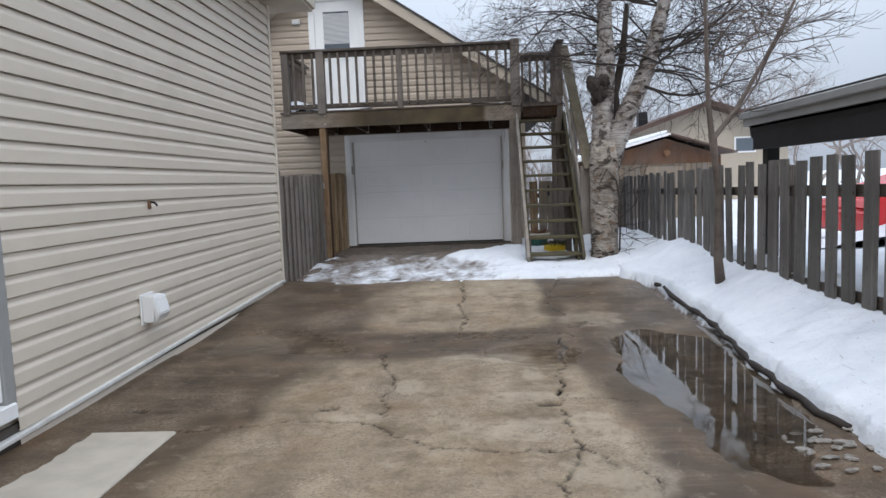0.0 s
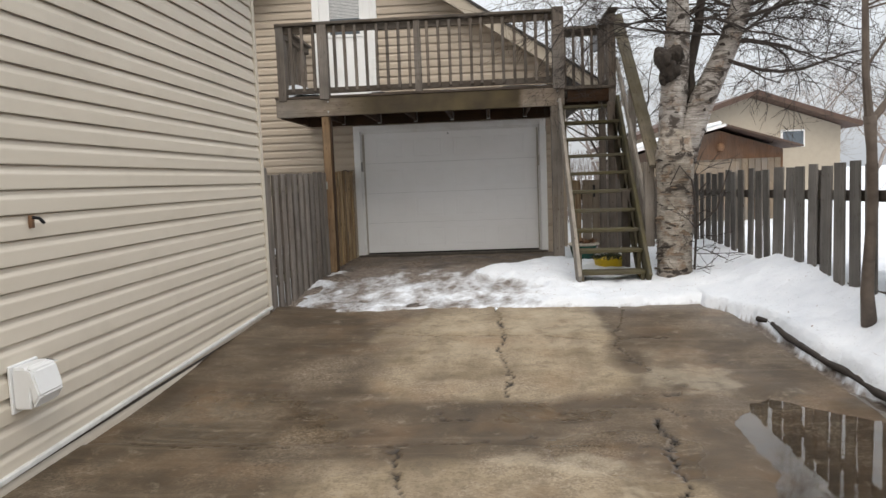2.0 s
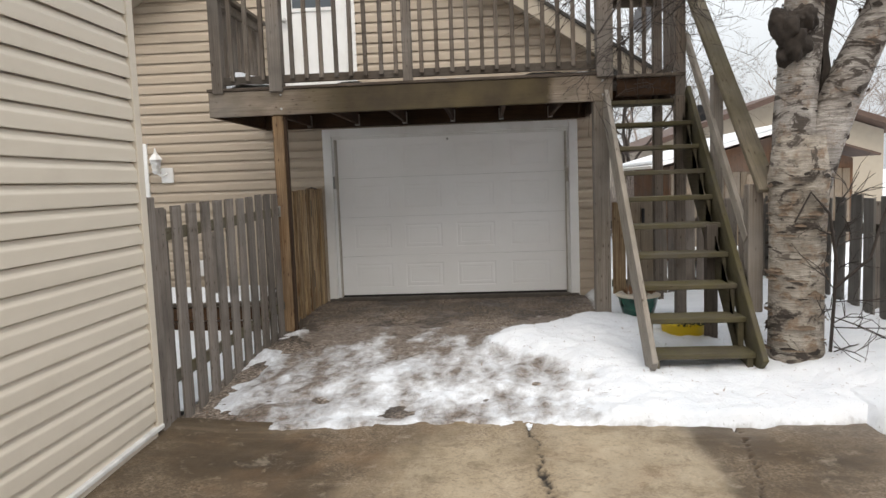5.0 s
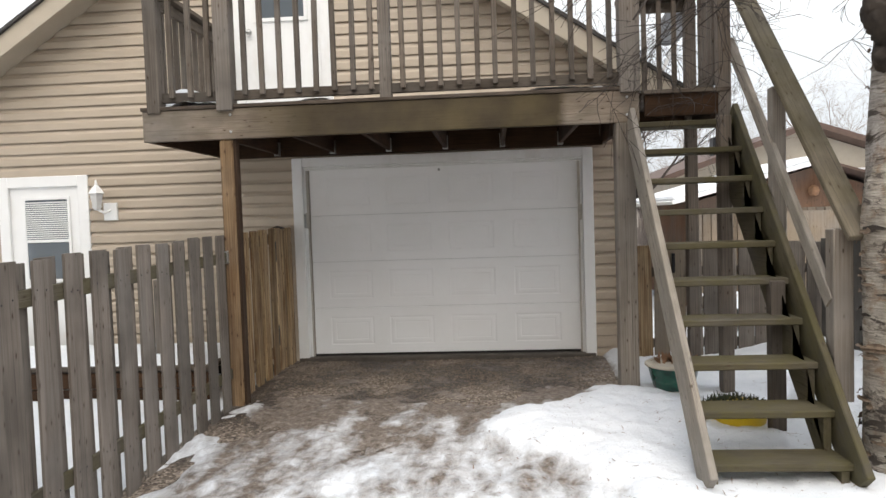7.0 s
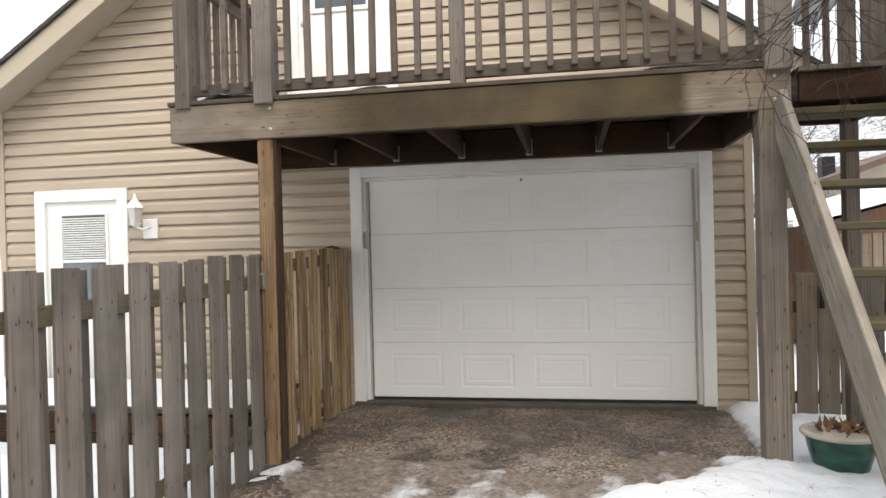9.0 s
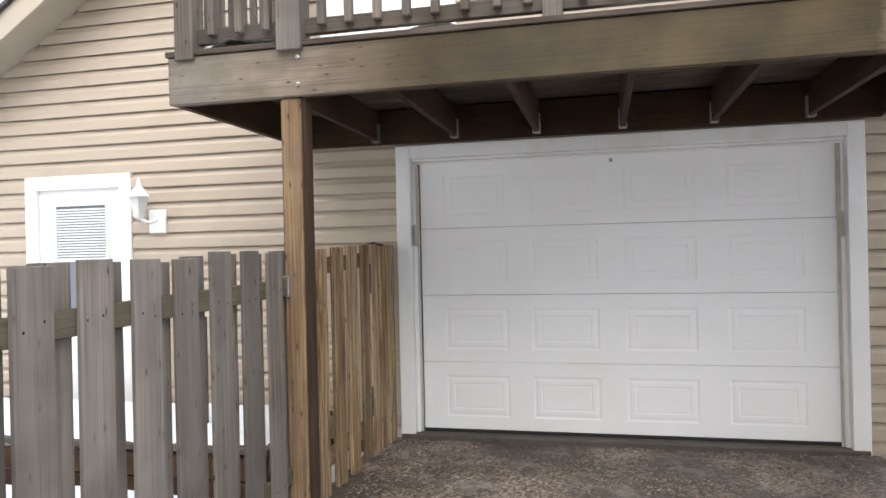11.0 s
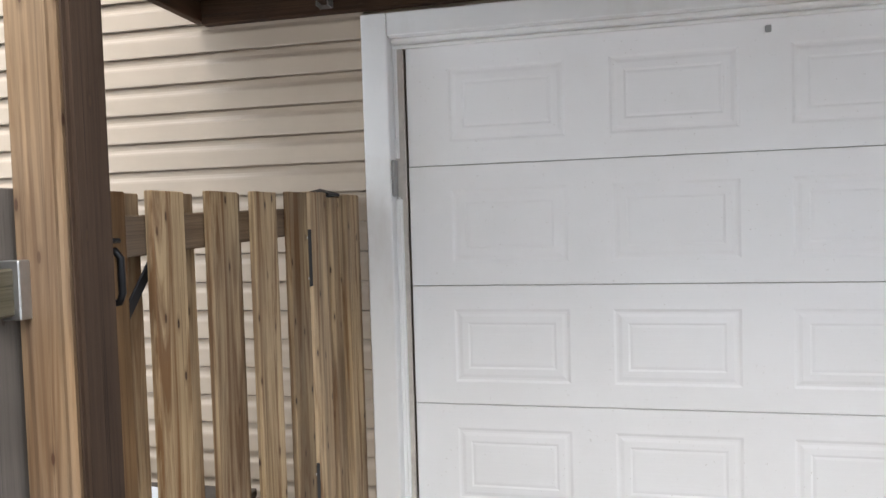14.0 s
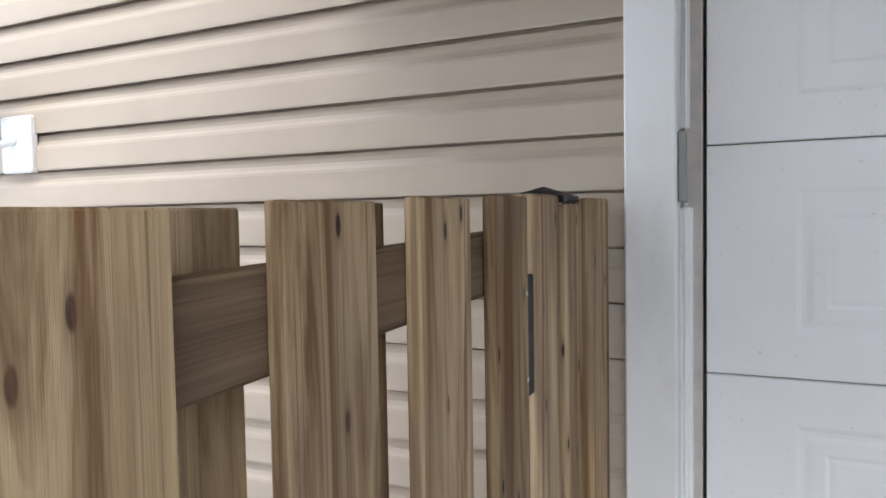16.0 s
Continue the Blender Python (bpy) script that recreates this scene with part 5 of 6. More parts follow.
part("fence_post", box(-0.045, 0.045, -0.045, 0.045, 0, 1.50, 0.005), GREY_V, fl, at=pose(FX, 9.44, 0.03))
part("rail_bracket", box(-0.022, 0.024, -0.016, 0.012, -0.05, 0.05, 0.002), METAL, fl, at=pose(FX, 12.052, 1.333))

screw_me = link_mesh("screw", lathe([(0.0045, 0), (0.0045, 0.001), (0.001, 0.0025)], 8), METAL)
gate = thing("wooden_gate", "newer honey coloured cedar board gate, shut", "gate")
damp = board_mesh(0.140, 1.44, CEDAR_D)
gm = [board_mesh(0.142, 1.44, CEDAR_V), board_mesh(0.138, 1.44, CEDAR_V)]
narrow = board_mesh(0.122, 1.44, CEDAR_V)
for i, y in enumerate((12.245, 12.463, 12.705, 12.936, 13.163)):
    share("gate_board", damp if i == 0 else narrow if i == 1 else gm[i % 2], gate, pose(FX + 0.009, y + 0.004, 0.092 - 0.028 * (13.155 - y), 0, 0, rs.uniform(-0.6, 0.6)))
for i, y in enumerate((12.370, 12.582, 12.823, 13.049)):
    share("gate_board", gm[(i + 1) % 2], gate, pose(FX - 0.049, y + 0.004, 0.090 - 0.028 * (13.155 - y), 0, 0, 180 + rs.uniform(-0.6, 0.6)))
for zz in (1.424, 0.35):
    part("gate_rail", box(-0.0187, 0.0187, -0.50, 0.50, -0.044, 0.044, 0.004), CEDAR_Y, gate, at=pose(FX - 0.020, 12.72, zz, 1.6))
bmB, mB = beam((FX - 0.008, 12.20, 1.085), (FX - 0.008, 12.47, 1.395), 0.006, 0.026, 0.002)
part("gate_brace", bmB, BLACKM, gate, "black iron brace", at=mB)
for zz in (1.218, 0.42):
    part("hinge", box(-0.005, 0.005, -0.024, 0.024, 0, 0.192, 0.002), BLACKM, gate, "black strap hinge", at=pose(FX + 0.012, 13.245, zz))
    for dz in (0.03, 0.165):
        share("hinge_screw", screw_me, gate, pose(FX + 0.0172, 13.232, zz + dz, 0, 90))
bm = bmesh.new()
tube(bm, [(FX + 0.022, 12.245, 1.385), (FX + 0.046, 12.247, 1.388), (FX + 0.056, 12.248, 1.374), (FX + 0.057, 12.248, 1.305), (FX + 0.05, 12.248, 1.288), (FX + 0.022, 12.245, 1.284)], [0.0075] * 6, 8)
part("latch_handle", bm, BLACKM, gate, smooth=True)
part("latch_plate", box(0, 0.006, -0.018, 0.018, -0.085, 0.085, 0.003), BLACKM, gate, at=pose(FX + 0.0188, 12.240, 1.338))
part("thumb_piece", box(0, 0.034, -0.012, 0.012, -0.005, 0.005, 0.003), BLACKM, gate, at=pose(FX + 0.024, 12.240, 1.408))
gp = thing("gate_post", "cedar gate post of three boards with a black cap", "post")
for k, (y0, y1, dx) in enumerate(((13.275, 13.405, 0.010), (13.41, 13.505, 0.020), (13.51, 13.645, 0.046))):
    part("post_board", box(-0.05, 0.012, 0, y1 - y0 - 0.004, 0, 1.428 - (0.0, 0.016, 0.004)[k], 0.004), CEDAR_V, gp, at=pose(FX + dx, y0, 0.11))
bm = bmesh.new()
for p in ((-0.075, 13.40, 1.537), (0.03, 13.40, 1.537), (0.03, 13.51, 1.537), (-0.075, 13.51, 1.537), (-0.075, 13.40, 1.526), (0.03, 13.40, 1.526), (0.03, 13.51, 1.526), (-0.075, 13.51, 1.526), (-0.022, 13.455, 1.556)):
    bm.verts.new((FX + p[0], p[1], p[2]))
bmesh.ops.convex_hull(bm, input=bm.verts)
part("post_cap", bm, BLACKM, gp, "black post cap")

# boundary fence along the neighbour
fr = thing("boundary_fence", "weathered grey picket fence standing in snow", "fence")
RX = 2.75
pm = [board_mesh(0.158, 1.32, SILVER_V), board_mesh(0.163, 1.31, SILVER_V), board_mesh(0.152, 1.33, SILVER_V)]
wide = board_mesh(0.2, 1.33, SILVER_V)
y, i = 2.6, 0
while y < 13.3:
    top = 1.41 - 0.016 * (y - 5.5)
    sag = rs.uniform(-0.01, 0.01)
    me = wide if i % 11 == 7 else pm[i % 3]
    share("fence_picket", me, fr, pose(RX - 0.03, y, top - 1.32 + sag, rs.uniform(-1.0, 1.0), rs.uniform(-0.8, 0.8), rs.uniform(-3, 3)))
    y += 0.252 + rs.uniform(-0.012, 0.012)
    i += 1
for zz in (1.16, 0.42):
    bmF, mF = beam((RX + 0.01, 2.5, zz + 0.04), (RX + 0.01, 13.3, zz - 0.13), 0.038, 0.085, 0.004)
    part("fence_rail", bmF, GREY_H, fr, at=mF)
for y in (2.7, 4.85, 7.0, 9.15, 11.3, 13.3):
    part("fence_post", box(-0.045, 0.045, -0.045, 0.045, 0, 1.40, 0.005), GREY_V, fr, at=pose(RX + 0.07, y, -0.03 - 0.016 * (y - 5.5)))

# fence and gate between the garage and the boundary
fb = thing("back_fence", "grey brown board fence behind the stairs", "fence")
bmesh_back = [link_mesh("fence_board", box(-0.07, 0.07, -0.009, 0.009, 0, 1.18, 0.003), mt) for mt in (GREY_V, TAN_V, CEDAR_V)]
for i in range(11):
    me = bmesh_back[2] if i == 0 else bmesh_back[1] if i in (1, 2) else bmesh_back[0]
    share("fence_board", me, fb, pose(1.16 + i * 0.151, 13.30, 0.09 + rs.uniform(-0.015, 0.015), 0, rs.uniform(-0.6, 0.6)))
for zz in (1.02, 0.36):
    part("fence_rail", box(-0.82, 0.82, 0.01, 0.048, -0.042, 0.042, 0.004), GREY_H, fb, at=pose(1.9, 13.30, zz))
part("latch", box(-0.015, 0.015, -0.02, 0.0, -0.09, 0.09, 0.003), BLACKM, fb, "black iron latch", at=pose(1.42, 13.29, 1.1))

# ---- pots under the stairs ----
pot = thing("green_pot", "green glazed plant pot with dead foliage in snow", "plant pot")
part("body", lathe([(0.10, 0.0), (0.135, 0.05), (0.165, 0.15), (0.18, 0.22), (0.195, 0.235), (0.20, 0.25), (0.19, 0.262), (0.165, 0.25), (0.15, 0.22)], 28), GLAZE, pot, smooth=True)
part("rim", lathe([(0.190, 0.236), (0.205, 0.243), (0.205, 0.258), (0.190, 0.266), (0.180, 0.262)], 28), PAD, pot, "pale chipped rim", smooth=True)
part("soil", lathe([(0.15, 0.2), (0.165, 0.235), (0.08, 0.25)], 20), SOIL, pot)
bm = bmesh.new()
for i in range(70):
    a, r = rs.uniform(0, 6.28), rs.uniform(0.0, 0.12)
    b0 = Vector((math.cos(a) * r, math.sin(a) * r, 0.24))
    d = Vector((rs.gauss(0, 0.05), rs.gauss(0, 0.05), rs.uniform(0.02, 0.11)))
    s = Vector((rs.gauss(0, 1), rs.gauss(0, 1), 0.3)).normalized() * rs.uniform(0.012, 0.03)
    q = [bm.verts.new(p) for p in (b0 - s * 0.3, b0 + d * 0.5 - s, b0 + d, b0 + d * 0.5 + s)]
    bm.faces.new(q)
part("dead_leaves", bm, DRYLEAF, pot)
pot.matrix_basis = pose(1.10, 12.05, 0.19)
yp = thing("yellow_pot", "yellow plastic planter with dark moss under the stairs", "plant pot")
part("body", lathe([(0.11, 0.0), (0.125, 0.02), (0.145, 0.17), (0.155, 0.175), (0.155, 0.19), (0.14, 0.185)], 24), YELLOW, yp, smooth=True)
bm = bmesh.new()
for i in range(420):
    a, r = rs.uniform(0, 6.28), 0.17 * math.sqrt(rs.random())
    p = Vector((math.cos(a) * r, math.sin(a) * r, 0.18 + 0.03 * (1 - r / 0.17)))
    d = Vector((rs.gauss(0, 0.02), rs.gauss(0, 0.02), rs.uniform(0.01, 0.045)))
    s = Vector((rs.gauss(0, 1), rs.gauss(0, 1), 0)).normalized() * 0.006
    bm.faces.new([bm.verts.new(v) for v in (p - s, p + s, p + d)])
part("moss", bm, EVERG, yp)
yp.matrix_basis = pose(1.30, 11.26, 0.12) @ Matrix.Diagonal((1.22, 1.22, 1.2, 1))

# ---- trees ----
def grow(bm, p, d, r, length, rs, depth, droop=0.0, n=5, split=3, spread=0.6):
    """A limb with its twigs, thinning as it goes."""
    pts, rad = [Vector(p)], [r]
    steps = max(3, int(length / 0.18)) if depth > 1 else 3
    d = Vector(d).normalized()
    for i in range(steps):
        d = (d + Vector((rs.gauss(0, 0.15), rs.gauss(0, 0.15), rs.gauss(0, 0.12) - droop)) * (1.0 if depth > 1 else 1.6)).normalized()
        pts.append(pts[-1] + d * length / steps)
        rad.append(r * (1 - 0.75 * (i + 1) / steps) + 0.0012)
    tube(bm, pts, rad, n)
    if depth <= 0:
        return
    kids = split if depth > 1 else split + 2
    for k in range(kids):
        t = rs.uniform(0.25, 0.98)
        j = min(len(pts) - 1, max(1, int(t * (len(pts) - 1))))
        side = Vector((rs.gauss(0, 1), rs.gauss(0, 1), rs.gauss(0.15, 0.6))).normalized()
        base = (pts[j] - pts[j - 1]).normalized()
        nd = (base * (1 - spread * 0.6) + side * spread).normalized()
        grow(bm, pts[j], nd, max(0.0016, rad[j] * rs.uniform(0.4, 0.65)), length * rs.uniform(0.4, 0.68), rs, depth - 1, droop, max(3, n - 1), split, spread)


rs = random.Random(21)
birch = thing("birch_tree", "old forked birch with peeling bark and bare twigs", "tree")
bm = bmesh.new()
TX, TY = 1.90, 10.5
trunk = [(TX - 0.02, TY, 0.05), (TX - 0.025, TY, 0.35), (TX - 0.022, TY, 0.8), (TX - 0.016, TY, 1.2), (TX - 0.01, TY, 1.5), (TX + 0.0, TY, 1.78)]
tube(bm, trunk, [0.205, 0.185, 0.183, 0.186, 0.20, 0.17], 20, 0.10)
part("trunk", bm, BIRCH_T, birch, smooth=True)
bm = bmesh.new()
left = [(TX - 0.04, TY, 1.50), (TX - 0.035, TY + 0.02, 1.88), (TX - 0.01, TY + 0.03, 2.15), (TX + 0.007, TY + 0.04, 2.4), (TX + 0.045, TY + 0.05, 2.9), (TX + 0.03, TY + 0.06, 3.3), (TX + 0.05, TY + 0.1, 3.8), (TX + 0.0, TY + 0.2, 4.5), (TX - 0.1, TY + 0.3, 5.4)]
tube(bm, left, [0.15, 0.132, 0.138, 0.14, 0.125, 0.105, 0.085, 0.06, 0.03], 16, 0.14)
part("left_limb", bm, BIRCH, birch, smooth=True)
bm = bmesh.new()
right = [(TX + 0.06, TY, 1.45), (TX + 0.15, TY, 1.75), (TX + 0.28, TY, 2.1), (TX + 0.42, TY + 0.02, 2.38), (TX + 0.56, TY + 0.02, 2.68), (TX + 0.66, TY + 0.02, 3.0), (TX + 0.8, TY + 0.05, 3.5), (TX + 0.95, TY + 0.1, 4.2), (TX + 1.2, TY + 0.2, 5.2)]
tube(bm, right, [0.14, 0.14, 0.132, 0.124, 0.105, 0.10, 0.09, 0.06, 0.03], 16, 0.14)
part("right_limb", bm, BIRCH, birch, smooth=True)
bm = bmesh.new()
for k, (ox, oy, oz, r) in enumerate(((-0.12, -0.06, 2.50, 0.095), (-0.18, -0.05, 2.57, 0.06), (-0.07, -0.09, 2.40, 0.085), (-0.02, -0.10, 2.56, 0.07), (-0.13, -0.05, 2.33, 0.055))):
    own = bmesh.new()
    bmesh.ops.create_icosphere(own, subdivisions=4, radius=r)
    for v in own.verts:
        v.co *= 1 + 0.45 * noise.noise(v.co * 18 + Vector((k, 3, 0))) + 0.16 * noise.noise(v.co * 55 + Vector((k, 0, 5)))
        v.co.z *= 1.35
    merge(bm, own, Matrix.Translation((TX + ox, TY + oy, oz)))
tube(bm, [(TX + 0.2, TY + 0.05, 1.9), (TX + 0.16, TY + 0.1, 2.4), (TX + 0.28, TY + 0.15, 2.9), (TX + 0.36, TY + 0.2, 3.6)], [0.06, 0.055, 0.05, 0.03], 10, 0.12)
part("stub", bm, SCAR, birch, "dark knotted burl", smooth=True)


def flake(bm, path, radii, t, a, wide, tall, lift, rs, deep=0.004):
    """A ragged piece of bark bent round the stem."""
    j = min(len(path) - 2, int(t))
    c = Vector(path[j]).lerp(Vector(path[j + 1]), t - j)
    up = (Vector(path[j + 1]) - Vector(path[j])).normalized()
    r = radii[j] + (radii[j + 1] - radii[j]) * (t - j)
    e0 = up.cross(Vector((0, 1, 0))).normalized()
    e1 = up.cross(e0)
    n = 6
    rows = []
    for q in range(3):
        row = []
        for i in range(n + 1):
            u = i / n - 0.5
            ang = a + u * wide / r
            h = (q - 1) * tall * (1 - 3.2 * u * u) * rs.uniform(0.6, 1.1) + 0.15 * tall * math.sin(7 * u + a)
            out = r * 1.04 + deep + (lift * rs.uniform(0.5, 1.2) if q == 0 else 0.0)
            row.append(bm.verts.new(c + up * h + (e0 * math.cos(ang) + e1 * math.sin(ang)) * out))
        rows.append(row)
    for ra, rb in zip(rows, rows[1:]):
        for i in range(n):
            bm.faces.new((ra[i], ra[i + 1], rb[i + 1], rb[i]))


TRAD = [0.205, 0.185, 0.183, 0.186, 0.20, 0.17]
LRAD = [0.15, 0.132, 0.138, 0.14, 0.125, 0.105, 0.085, 0.06, 0.03]
RRAD = [0.14, 0.14, 0.132, 0.124, 0.105, 0.10, 0.09, 0.06, 0.03]
rb = random.Random(77)
curls, scars = bmesh.new(), bmesh.new()
for k in range(95):
    flake(curls, trunk, TRAD, rb.uniform(0.2, 4.3), rb.uniform(0, 6.28), rb.uniform(0.04, 0.15), rb.uniform(0.006, 0.022), rb.uniform(0.004, 0.018), rb)
for k in range(45):
    flake(scars, trunk, TRAD, rb.uniform(0.1, 4.6), rb.uniform(0, 6.28), rb.uniform(0.03, 0.14), rb.uniform(0.006, 0.018), 0.002, rb, 0.001)
for path, radii in ((left, LRAD), (right, RRAD)):
    for k in range(26):
        flake(scars, path, radii, rb.uniform(0.4, 6.0), rb.uniform(0, 6.28), rb.uniform(0.03, 0.09), rb.uniform(0.006, 0.03), 0.003, rb, 0.001)
    for k in range(22):
        flake(curls, path, radii, rb.uniform(0.4, 6.0), rb.uniform(0, 6.28), rb.uniform(0.03, 0.09), rb.uniform(0.005, 0.02), 0.012, rb)
for t, a, w, h in ((1.9, 3.9, 0.07, 0.16), (2.3, 4.3, 0.06, 0.12), (0.3, 4.8, 0.05, 0.2), (2.5, 3.3, 0.1, 0.1)):
    flake(scars, left, LRAD, t, a, w, h, 0.004, rb)
for t, a, w, h in ((0.6, 3.6, 0.06, 0.12), (4.4, 5.0, 0.1, 0.06), (1.2, 5.6, 0.08, 0.05)):
    flake(scars, right, RRAD, t, a, w, h, 0.004, rb)
tagged(part("bark_curl", curls, CURL, birch), "brown peeling bark curls", kind="stuff")
tagged(part("bark_scar", scars, SCAR, birch), "black bark scars", kind="stuff")
bm = bmesh.new()
for k in range(54):
    src = left if k % 2 else right
    j = rs.randrange(4, len(src) - 1)
    a = rs.uniform(-0.6, 3.7)
    grow(bm, src[j], (math.cos(a), math.sin(a) * 0.6, rs.uniform(0.0, 0.8)), rs.uniform(0.009, 0.017), rs.uniform(1.0, 2.2), rs, 3, 0.05, 5, 4, 0.75)
# one dark branch arching across the fork, and hanging twigs
grow(bm, (TX + 0.42, TY - 0.05, 2.75), (-1, 0.25, 0.04), 0.016, 1.3, rs, 2, -0.02, 6, 4)
grow(bm, (TX + 0.45, TY - 0.05, 2.5), (1, -0.3, -0.35), 0.022, 1.4, rs, 3, 0.0, 6, 4)
grow(bm, (TX + 0.6, TY - 0.05, 2.9), (1, -0.5, 0.1), 0.022, 1.6, rs, 3, 0.03, 6, 4)
part("crown", bm, TWIG, birch)
bm = bmesh.new()
tube(bm, [(TX + 0.14, TY - 0.17, 0.3), (TX + 0.16, TY - 0.2, 0.9), (TX + 0.10, TY - 0.22, 1.25), (TX - 0.02, TY - 0.21, 1.4), (TX - 0.12, TY - 0.2, 1.2)], [0.012, 0.011, 0.01, 0.008, 0.006], 6)
tube(bm, [(TX + 0.15, TY - 0.2, 0.75), (TX + 0.35, TY - 0.25, 0.95), (TX + 0.42, TY - 0.25, 1.2), (TX + 0.5, TY - 0.25, 1.45)], [0.012, 0.011, 0.008, 0.004], 6)
for k in range(14):
    grow(bm, (TX + 0.16, TY - 0.18, rs.uniform(0.3, 1.4)), (rs.gauss(0.3, 0.8), -0.5 + rs.gauss(0, 0.4), rs.uniform(0, 1)), 0.005, rs.uniform(0.25, 0.5), rs, 1, 0, 4, 3)
part("vine", bm, TWIG, birch)

sap = thing("young_tree", "thin bare young tree growing in the snow bank", "tree")
bm = bmesh.new()
stem = [(2.46, 7.68, 0.25), (2.43, 7.66, 0.5), (2.41, 7.60, 0.8), (2.40, 7.55, 1.1), (2.33, 7.45, 1.45), (2.30, 7.42, 1.65)]
tube(bm, stem, [0.050, 0.040, 0.035, 0.033, 0.032, 0.038], 10, 0.12)
part("stem", bm, SAPBARK, sap, smooth=True)
bm = bmesh.new()
lead = [(2.30, 7.42, 1.6), (2.26, 7.40, 1.9), (2.24, 7.38, 2.3), (2.22, 7.36, 2.8), (2.19, 7.34, 3.4), (2.14, 7.3, 4.2)]
tube(bm, lead, [0.030, 0.024, 0.021, 0.018, 0.014, 0.007], 8, 0.1)
side = [(2.30, 7.42, 1.6), (2.53, 7.45, 1.88), (2.76, 7.5, 2.25), (2.98, 7.5, 2.65), (3.18, 7.5, 3.1), (3.45, 7.45, 3.7)]
tube(bm, side, [0.026, 0.020, 0.017, 0.014, 0.011, 0.005], 7, 0.1)
for src in (lead, side):
    for k in range(13):
        j = rs.randrange(0, 5)
        a = rs.uniform(-1.2, 1.2)
        grow(bm, Vector(src[j]).lerp(Vector(src[j + 1]), rs.random()), (math.cos(a), 0.5 * math.sin(a), rs.uniform(0.1, 0.7)), 0.009, rs.uniform(0.5, 1.3), rs, 2, 0.0, 4, 4, 0.5)
part("crown", bm, SAPBARK, sap)

# ---- neighbours ----
shed = thing("garden_shed", "orange brown wooden garden shed with snowy roof", "shed")
SY = 18.0
bm = bmesh.new()
pts = [(2.9, 0.0), (6.0, 0.0), (6.0, 1.72), (4.7, 2.15), (2.9, 1.68)]
f0 = [bm.verts.new((x, SY, z)) for x, z in pts]
f1 = [bm.verts.new((x, SY + 3.0, z)) for x, z in pts]
bm.faces.new(f0)
for i in range(5):
    bm.faces.new((f0[i], f1[i], f1[(i + 1) % 5], f0[(i + 1) % 5]))
part("wall", bm, SHED_V, shed)
for (xa, za), (xb, zb) in (((2.5, 1.68), (4.72, 2.24)), ((4.72, 2.24), (6.25, 1.76))):
    bmS, mS = beam((xa, SY + 1.4, za), (xb, SY + 1.4, zb), 3.6, 0.05 if xa < 4 else 0.035, 0.0)
    part("roof_board", bmS, WHITE if xa < 4 else FARROOF, shed, at=mS)
    bmS, mS = beam((xa + 0.05, SY + 1.5, za + 0.065), (xb - 0.02, SY + 1.5, zb + 0.065), 3.4, 0.08, 0.03)
    if xa < 4:
        part("roof_snow", bmS, SNOW, shed, "layer of snow on the roof", at=mS)
plankm = link_mesh("plank", box(-0.06, 0.06, -0.02, 0.0, 0, 1.55, 0.004), TAN_V)
for i in range(23):
    share("plank", plankm, shed, pose(2.98 + i * 0.132, SY - 0.003, 0.0))
part("shed_door", box(4.2, 5.1, SY - 0.035, SY - 0.02, 0.1, 1.5, 0.01), TAN_V, shed)
part("ornament", lathe([(0.02, 0), (0.09, 0.03), (0.06, 0.10), (0.02, 0.12)], 10), DRYLEAF, shed, at=pose(4.7, SY - 0.06, 1.80, 90))

nh = thing("neighbour_house", "cream sided neighbour house with brown gable roof", "house")
NY = 28.0
bm = bmesh.new()
pts = [(5.0, -0.1), (11.9, -0.1), (11.9, 2.68), (8.85, 3.75), (5.0, 2.5)]
f0 = [bm.verts.new((x, NY, z)) for x, z in pts]
f1 = [bm.verts.new((x, NY + 9, z)) for x, z in pts]
bm.faces.new(f0)
for i in range(5):
    bm.faces.new((f0[i], f1[i], f1[(i + 1) % 5], f0[(i + 1) % 5]))
part("wall", bm, FARWALL, nh)
for (xa, za), (xb, zb) in (((4.5, 2.38), (8.85, 3.86)), ((8.85, 3.86), (12.3, 2.67))):
    bmS, mS = beam((xa, NY + 4.3, za), (xb, NY + 4.3, zb), 10.0, 0.16, 0.0)
    part("roof_plane", bmS, FARROOF, nh, at=mS)
wf = part("window", box(9.9, 10.7, NY - 0.06, NY + 0.02, 2.0, 2.6, 0.01), WHITE, nh)
part("pane", box(9.96, 10.64, NY - 0.075, NY - 0.062, 2.06, 2.54), GLASS, wf)
part("chimney", box(6.6, 6.95, NY + 1, NY + 1.4, 2.8, 3.75, 0.01), BLACKM, nh)

cp = thing("carport", "dark open carport with low sloping roof", "carport")
CX, CY1 = 2.98, 8.35
bmS, mS = beam((CX - 0.05, 4.3, 1.90), (9.0, 4.3, 2.9), 8.2, 0.05, 0.0)
part("roof", bmS, SHINGLE, cp, at=mS)
part("fascia", box(CX - 0.06, CX - 0.02, 0.2, CY1, 1.76, 1.90, 0.005), GREY_P, cp)
part("gutter", box(CX - 0.10, CX - 0.062, 0.2, CY1 + 0.02, 1.83, 1.90, 0.01), GREY_P, cp)
bmS, mS = beam((CX, CY1 - 0.03, 1.76), (9.0, CY1 - 0.03, 2.74), 0.05, 0.24, 0.0)
part("end_board", bmS, DARKB, cp, at=mS)
bmS, mS = beam((CX, 4.3, 1.72), (9.0, 4.3, 2.7), 8.0, 0.04, 0.0)
part("ceiling", bmS, DARKB, cp, at=mS)
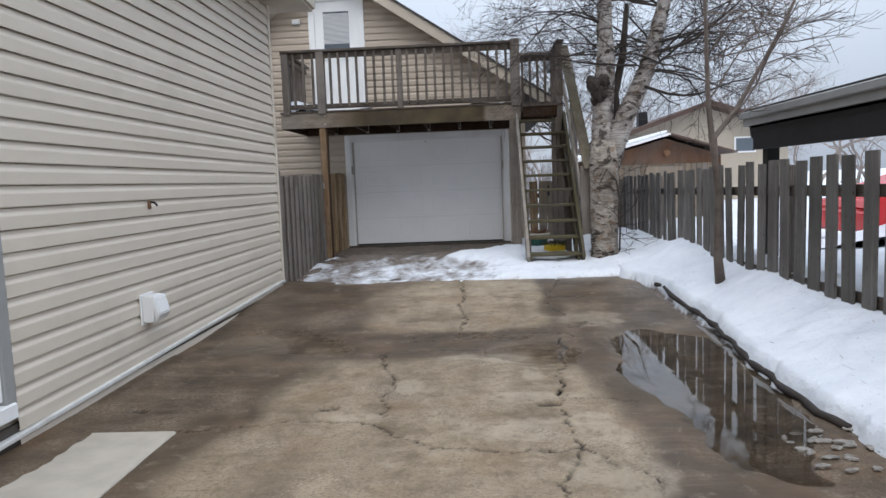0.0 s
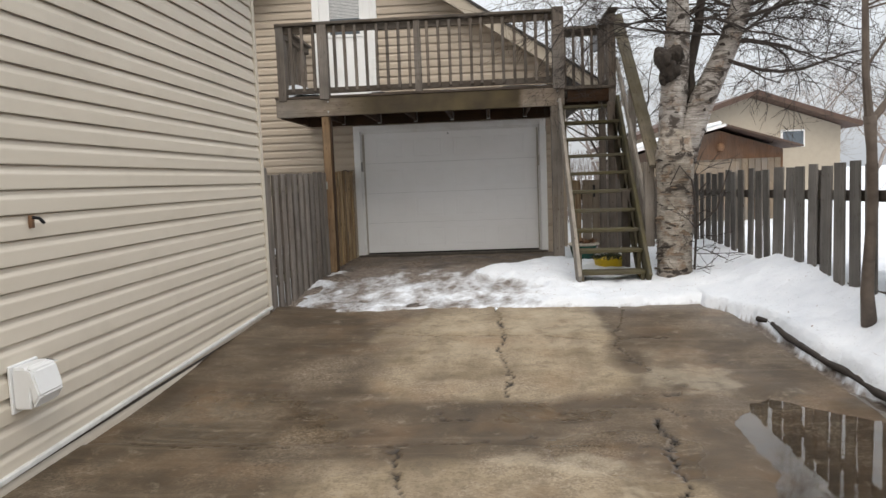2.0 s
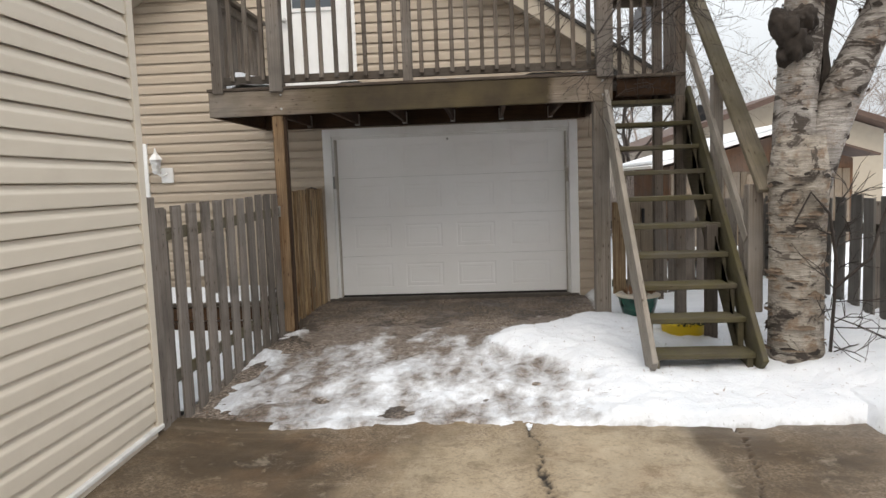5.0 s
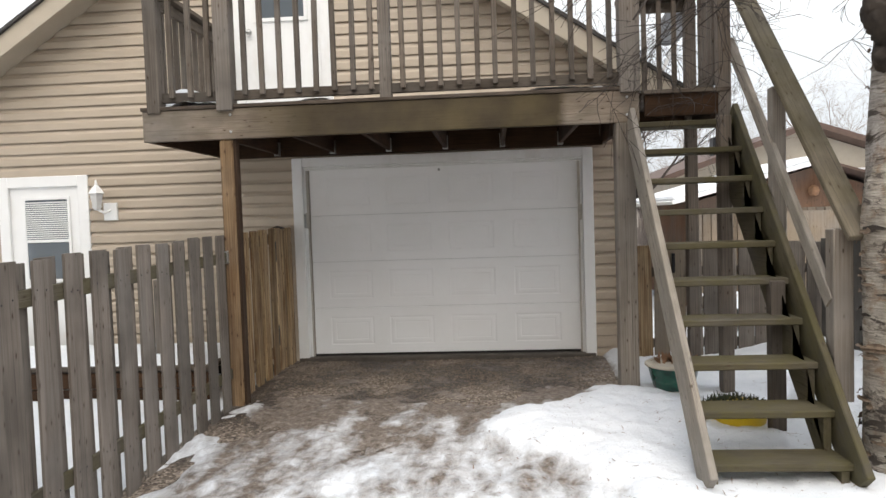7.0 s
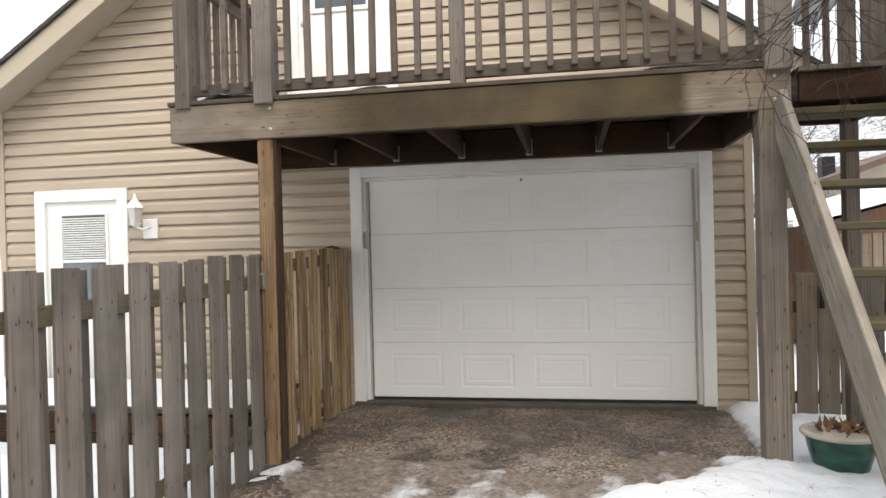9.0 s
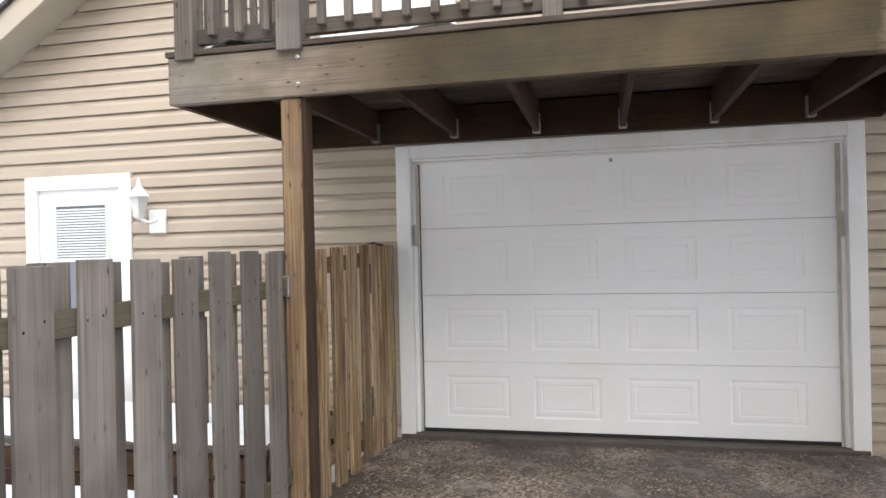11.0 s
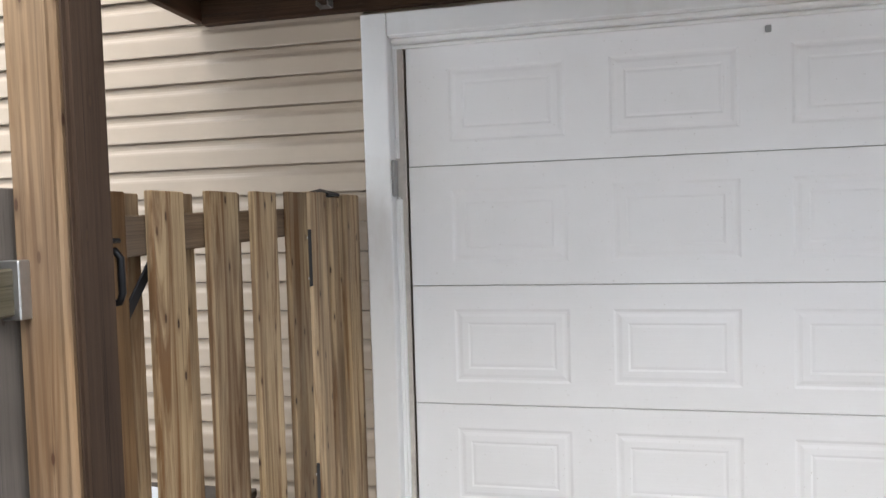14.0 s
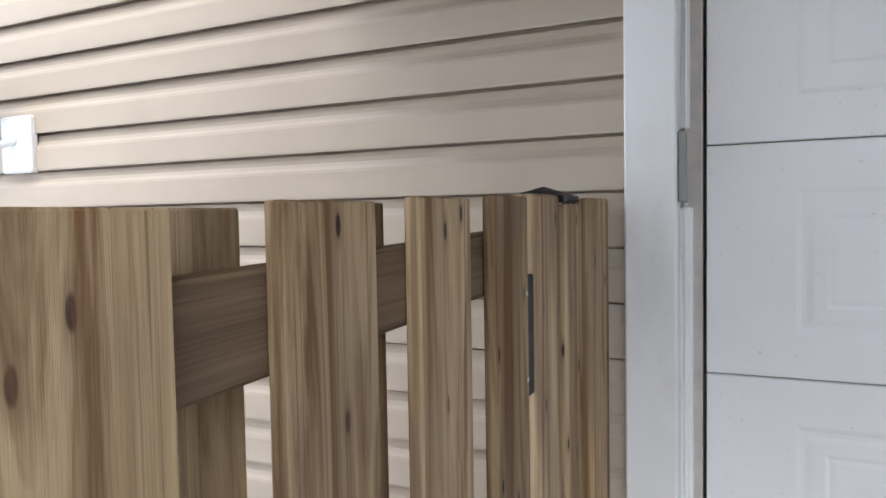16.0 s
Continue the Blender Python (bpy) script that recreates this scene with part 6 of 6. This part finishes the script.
for py in (8.1, 4.4):
    part("post", box(-0.06, 0.06, -0.06, 0.06, 0, 1.80, 0.006), DARKB, cp, at=pose(CX + 0.12, py, 0.0))
part("cross_beam", box(CX, CX + 0.08, 0.5, CY1 - 0.1, 1.52, 1.70, 0.005), DARKB, cp)

car = thing("red_car", "red car parked beyond the fence", "car")
bm = bmesh.new()
prof = [(0.0, 0.30), (0.0, 0.62), (0.12, 0.78), (1.0, 0.86), (1.5, 1.22), (2.9, 1.26), (3.5, 0.95), (4.1, 0.90), (4.2, 0.6), (4.2, 0.30)]
for yy in (-0.8, 0.8):
    for a, b in prof:
        bm.verts.new((a, yy * (0.86 if b > 1.0 else 1.0), b))
bmesh.ops.convex_hull(bm, input=bm.verts)
bmesh.ops.bevel(bm, geom=bm.edges[:], offset=0.04, segments=2, affect="EDGES")
part("body", bm, RED, car)
part("side_window", box(1.3, 3.2, -0.78, 0.78, 0.92, 1.15, 0.03), GLASS, car)
wheel = link_mesh("tyre", lathe([(0.16, -0.1), (0.29, -0.1), (0.31, -0.06), (0.31, 0.06), (0.29, 0.1), (0.16, 0.1)], 20), RUBBER)
rim = link_mesh("rim", lathe([(0.02, -0.105), (0.15, -0.105), (0.17, -0.09)], 16), METAL)
for wx in (0.8, 3.3):
    for wy in (-0.72, 0.72):
        w = share("wheel", wheel, car, pose(wx, wy, 0.31, 90))
        share("rim", rim, w, pose(0, 0, 0, 0 if wy > 0 else 180))
car.matrix_basis = pose(5.3, 11.2, 0.1)

# satellite dish on the garage eave
dish = thing("satellite_dish", "dark grey satellite dish on the garage eave", "dish")
bm = lathe([(0.01, 0.0), (0.10, 0.012), (0.18, 0.035), (0.24, 0.065), (0.25, 0.07), (0.24, 0.078), (0.10, 0.025), (0.012, 0.012)], 28)
part("reflector", bm, DISH_M, dish, smooth=True, at=pose(1.69, 13.9, 3.40, 70, 0, -60))
bm = bmesh.new()
tube(bm, [(1.50, 13.9, 2.7), (1.50, 13.9, 2.95), (1.66, 13.9, 3.30)], [0.02] * 3, 8)
part("mast", bm, METAL, dish)

# bare trees of the neighbouring yards
for k, (tx, ty, h) in enumerate(((0.8, 22.5, 5.5), (3.4, 24.0, 6.5), (-7.0, 24.0, 7.0))):
    yt = thing("bare_tree", "bare winter tree with many fine twigs", "tree", "yard trees")
    bm = bmesh.new()
    tube(bm, [(0, 0, 0), (0.05, 0, 0.9), (0.0, 0.05, 1.8)], [0.13, 0.10, 0.085], 8, 0.1)
    part("trunk", bm, SAPBARK, yt)
    bm = bmesh.new()
    for q in range(7):
        a = q * 0.9 + k
        grow(bm, (0.0, 0.03, rs.uniform(1.2, 1.8)), (math.cos(a) * 0.55, math.sin(a) * 0.55, 1.0), 0.045, h * rs.uniform(0.45, 0.75), rs, 4, 0.01, 4, 4, 0.6)
    part("crown", bm, TWIG, yt)
    yt.matrix_basis = pose(tx, ty, 0.1)

# far bare trees and brush
bm = bmesh.new()
rs = random.Random(33)
for k in range(46):
    x = rs.uniform(-16, 24)
    y = rs.uniform(32, 48)
    h = rs.uniform(3.5, 7.5)
    grow(bm, (x, y, -0.1), (rs.gauss(0, 0.05), 0, 1), 0.10, h, rs, 3, 0.0, 4, 5, 0.55)
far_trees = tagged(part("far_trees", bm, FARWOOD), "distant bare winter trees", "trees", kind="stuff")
bm = bmesh.new()
for k in range(1500):
    x, y = rs.uniform(-2, 5), rs.uniform(21, 26)
    p = Vector((x, y, 0.1))
    d = Vector((rs.gauss(0, 0.25), rs.gauss(0, 0.25), rs.uniform(0.8, 2.0)))
    tube(bm, [p, p + d * 0.5 + Vector((rs.gauss(0, 0.06), 0, 0)), p + d], [0.012, 0.008, 0.003], 3)
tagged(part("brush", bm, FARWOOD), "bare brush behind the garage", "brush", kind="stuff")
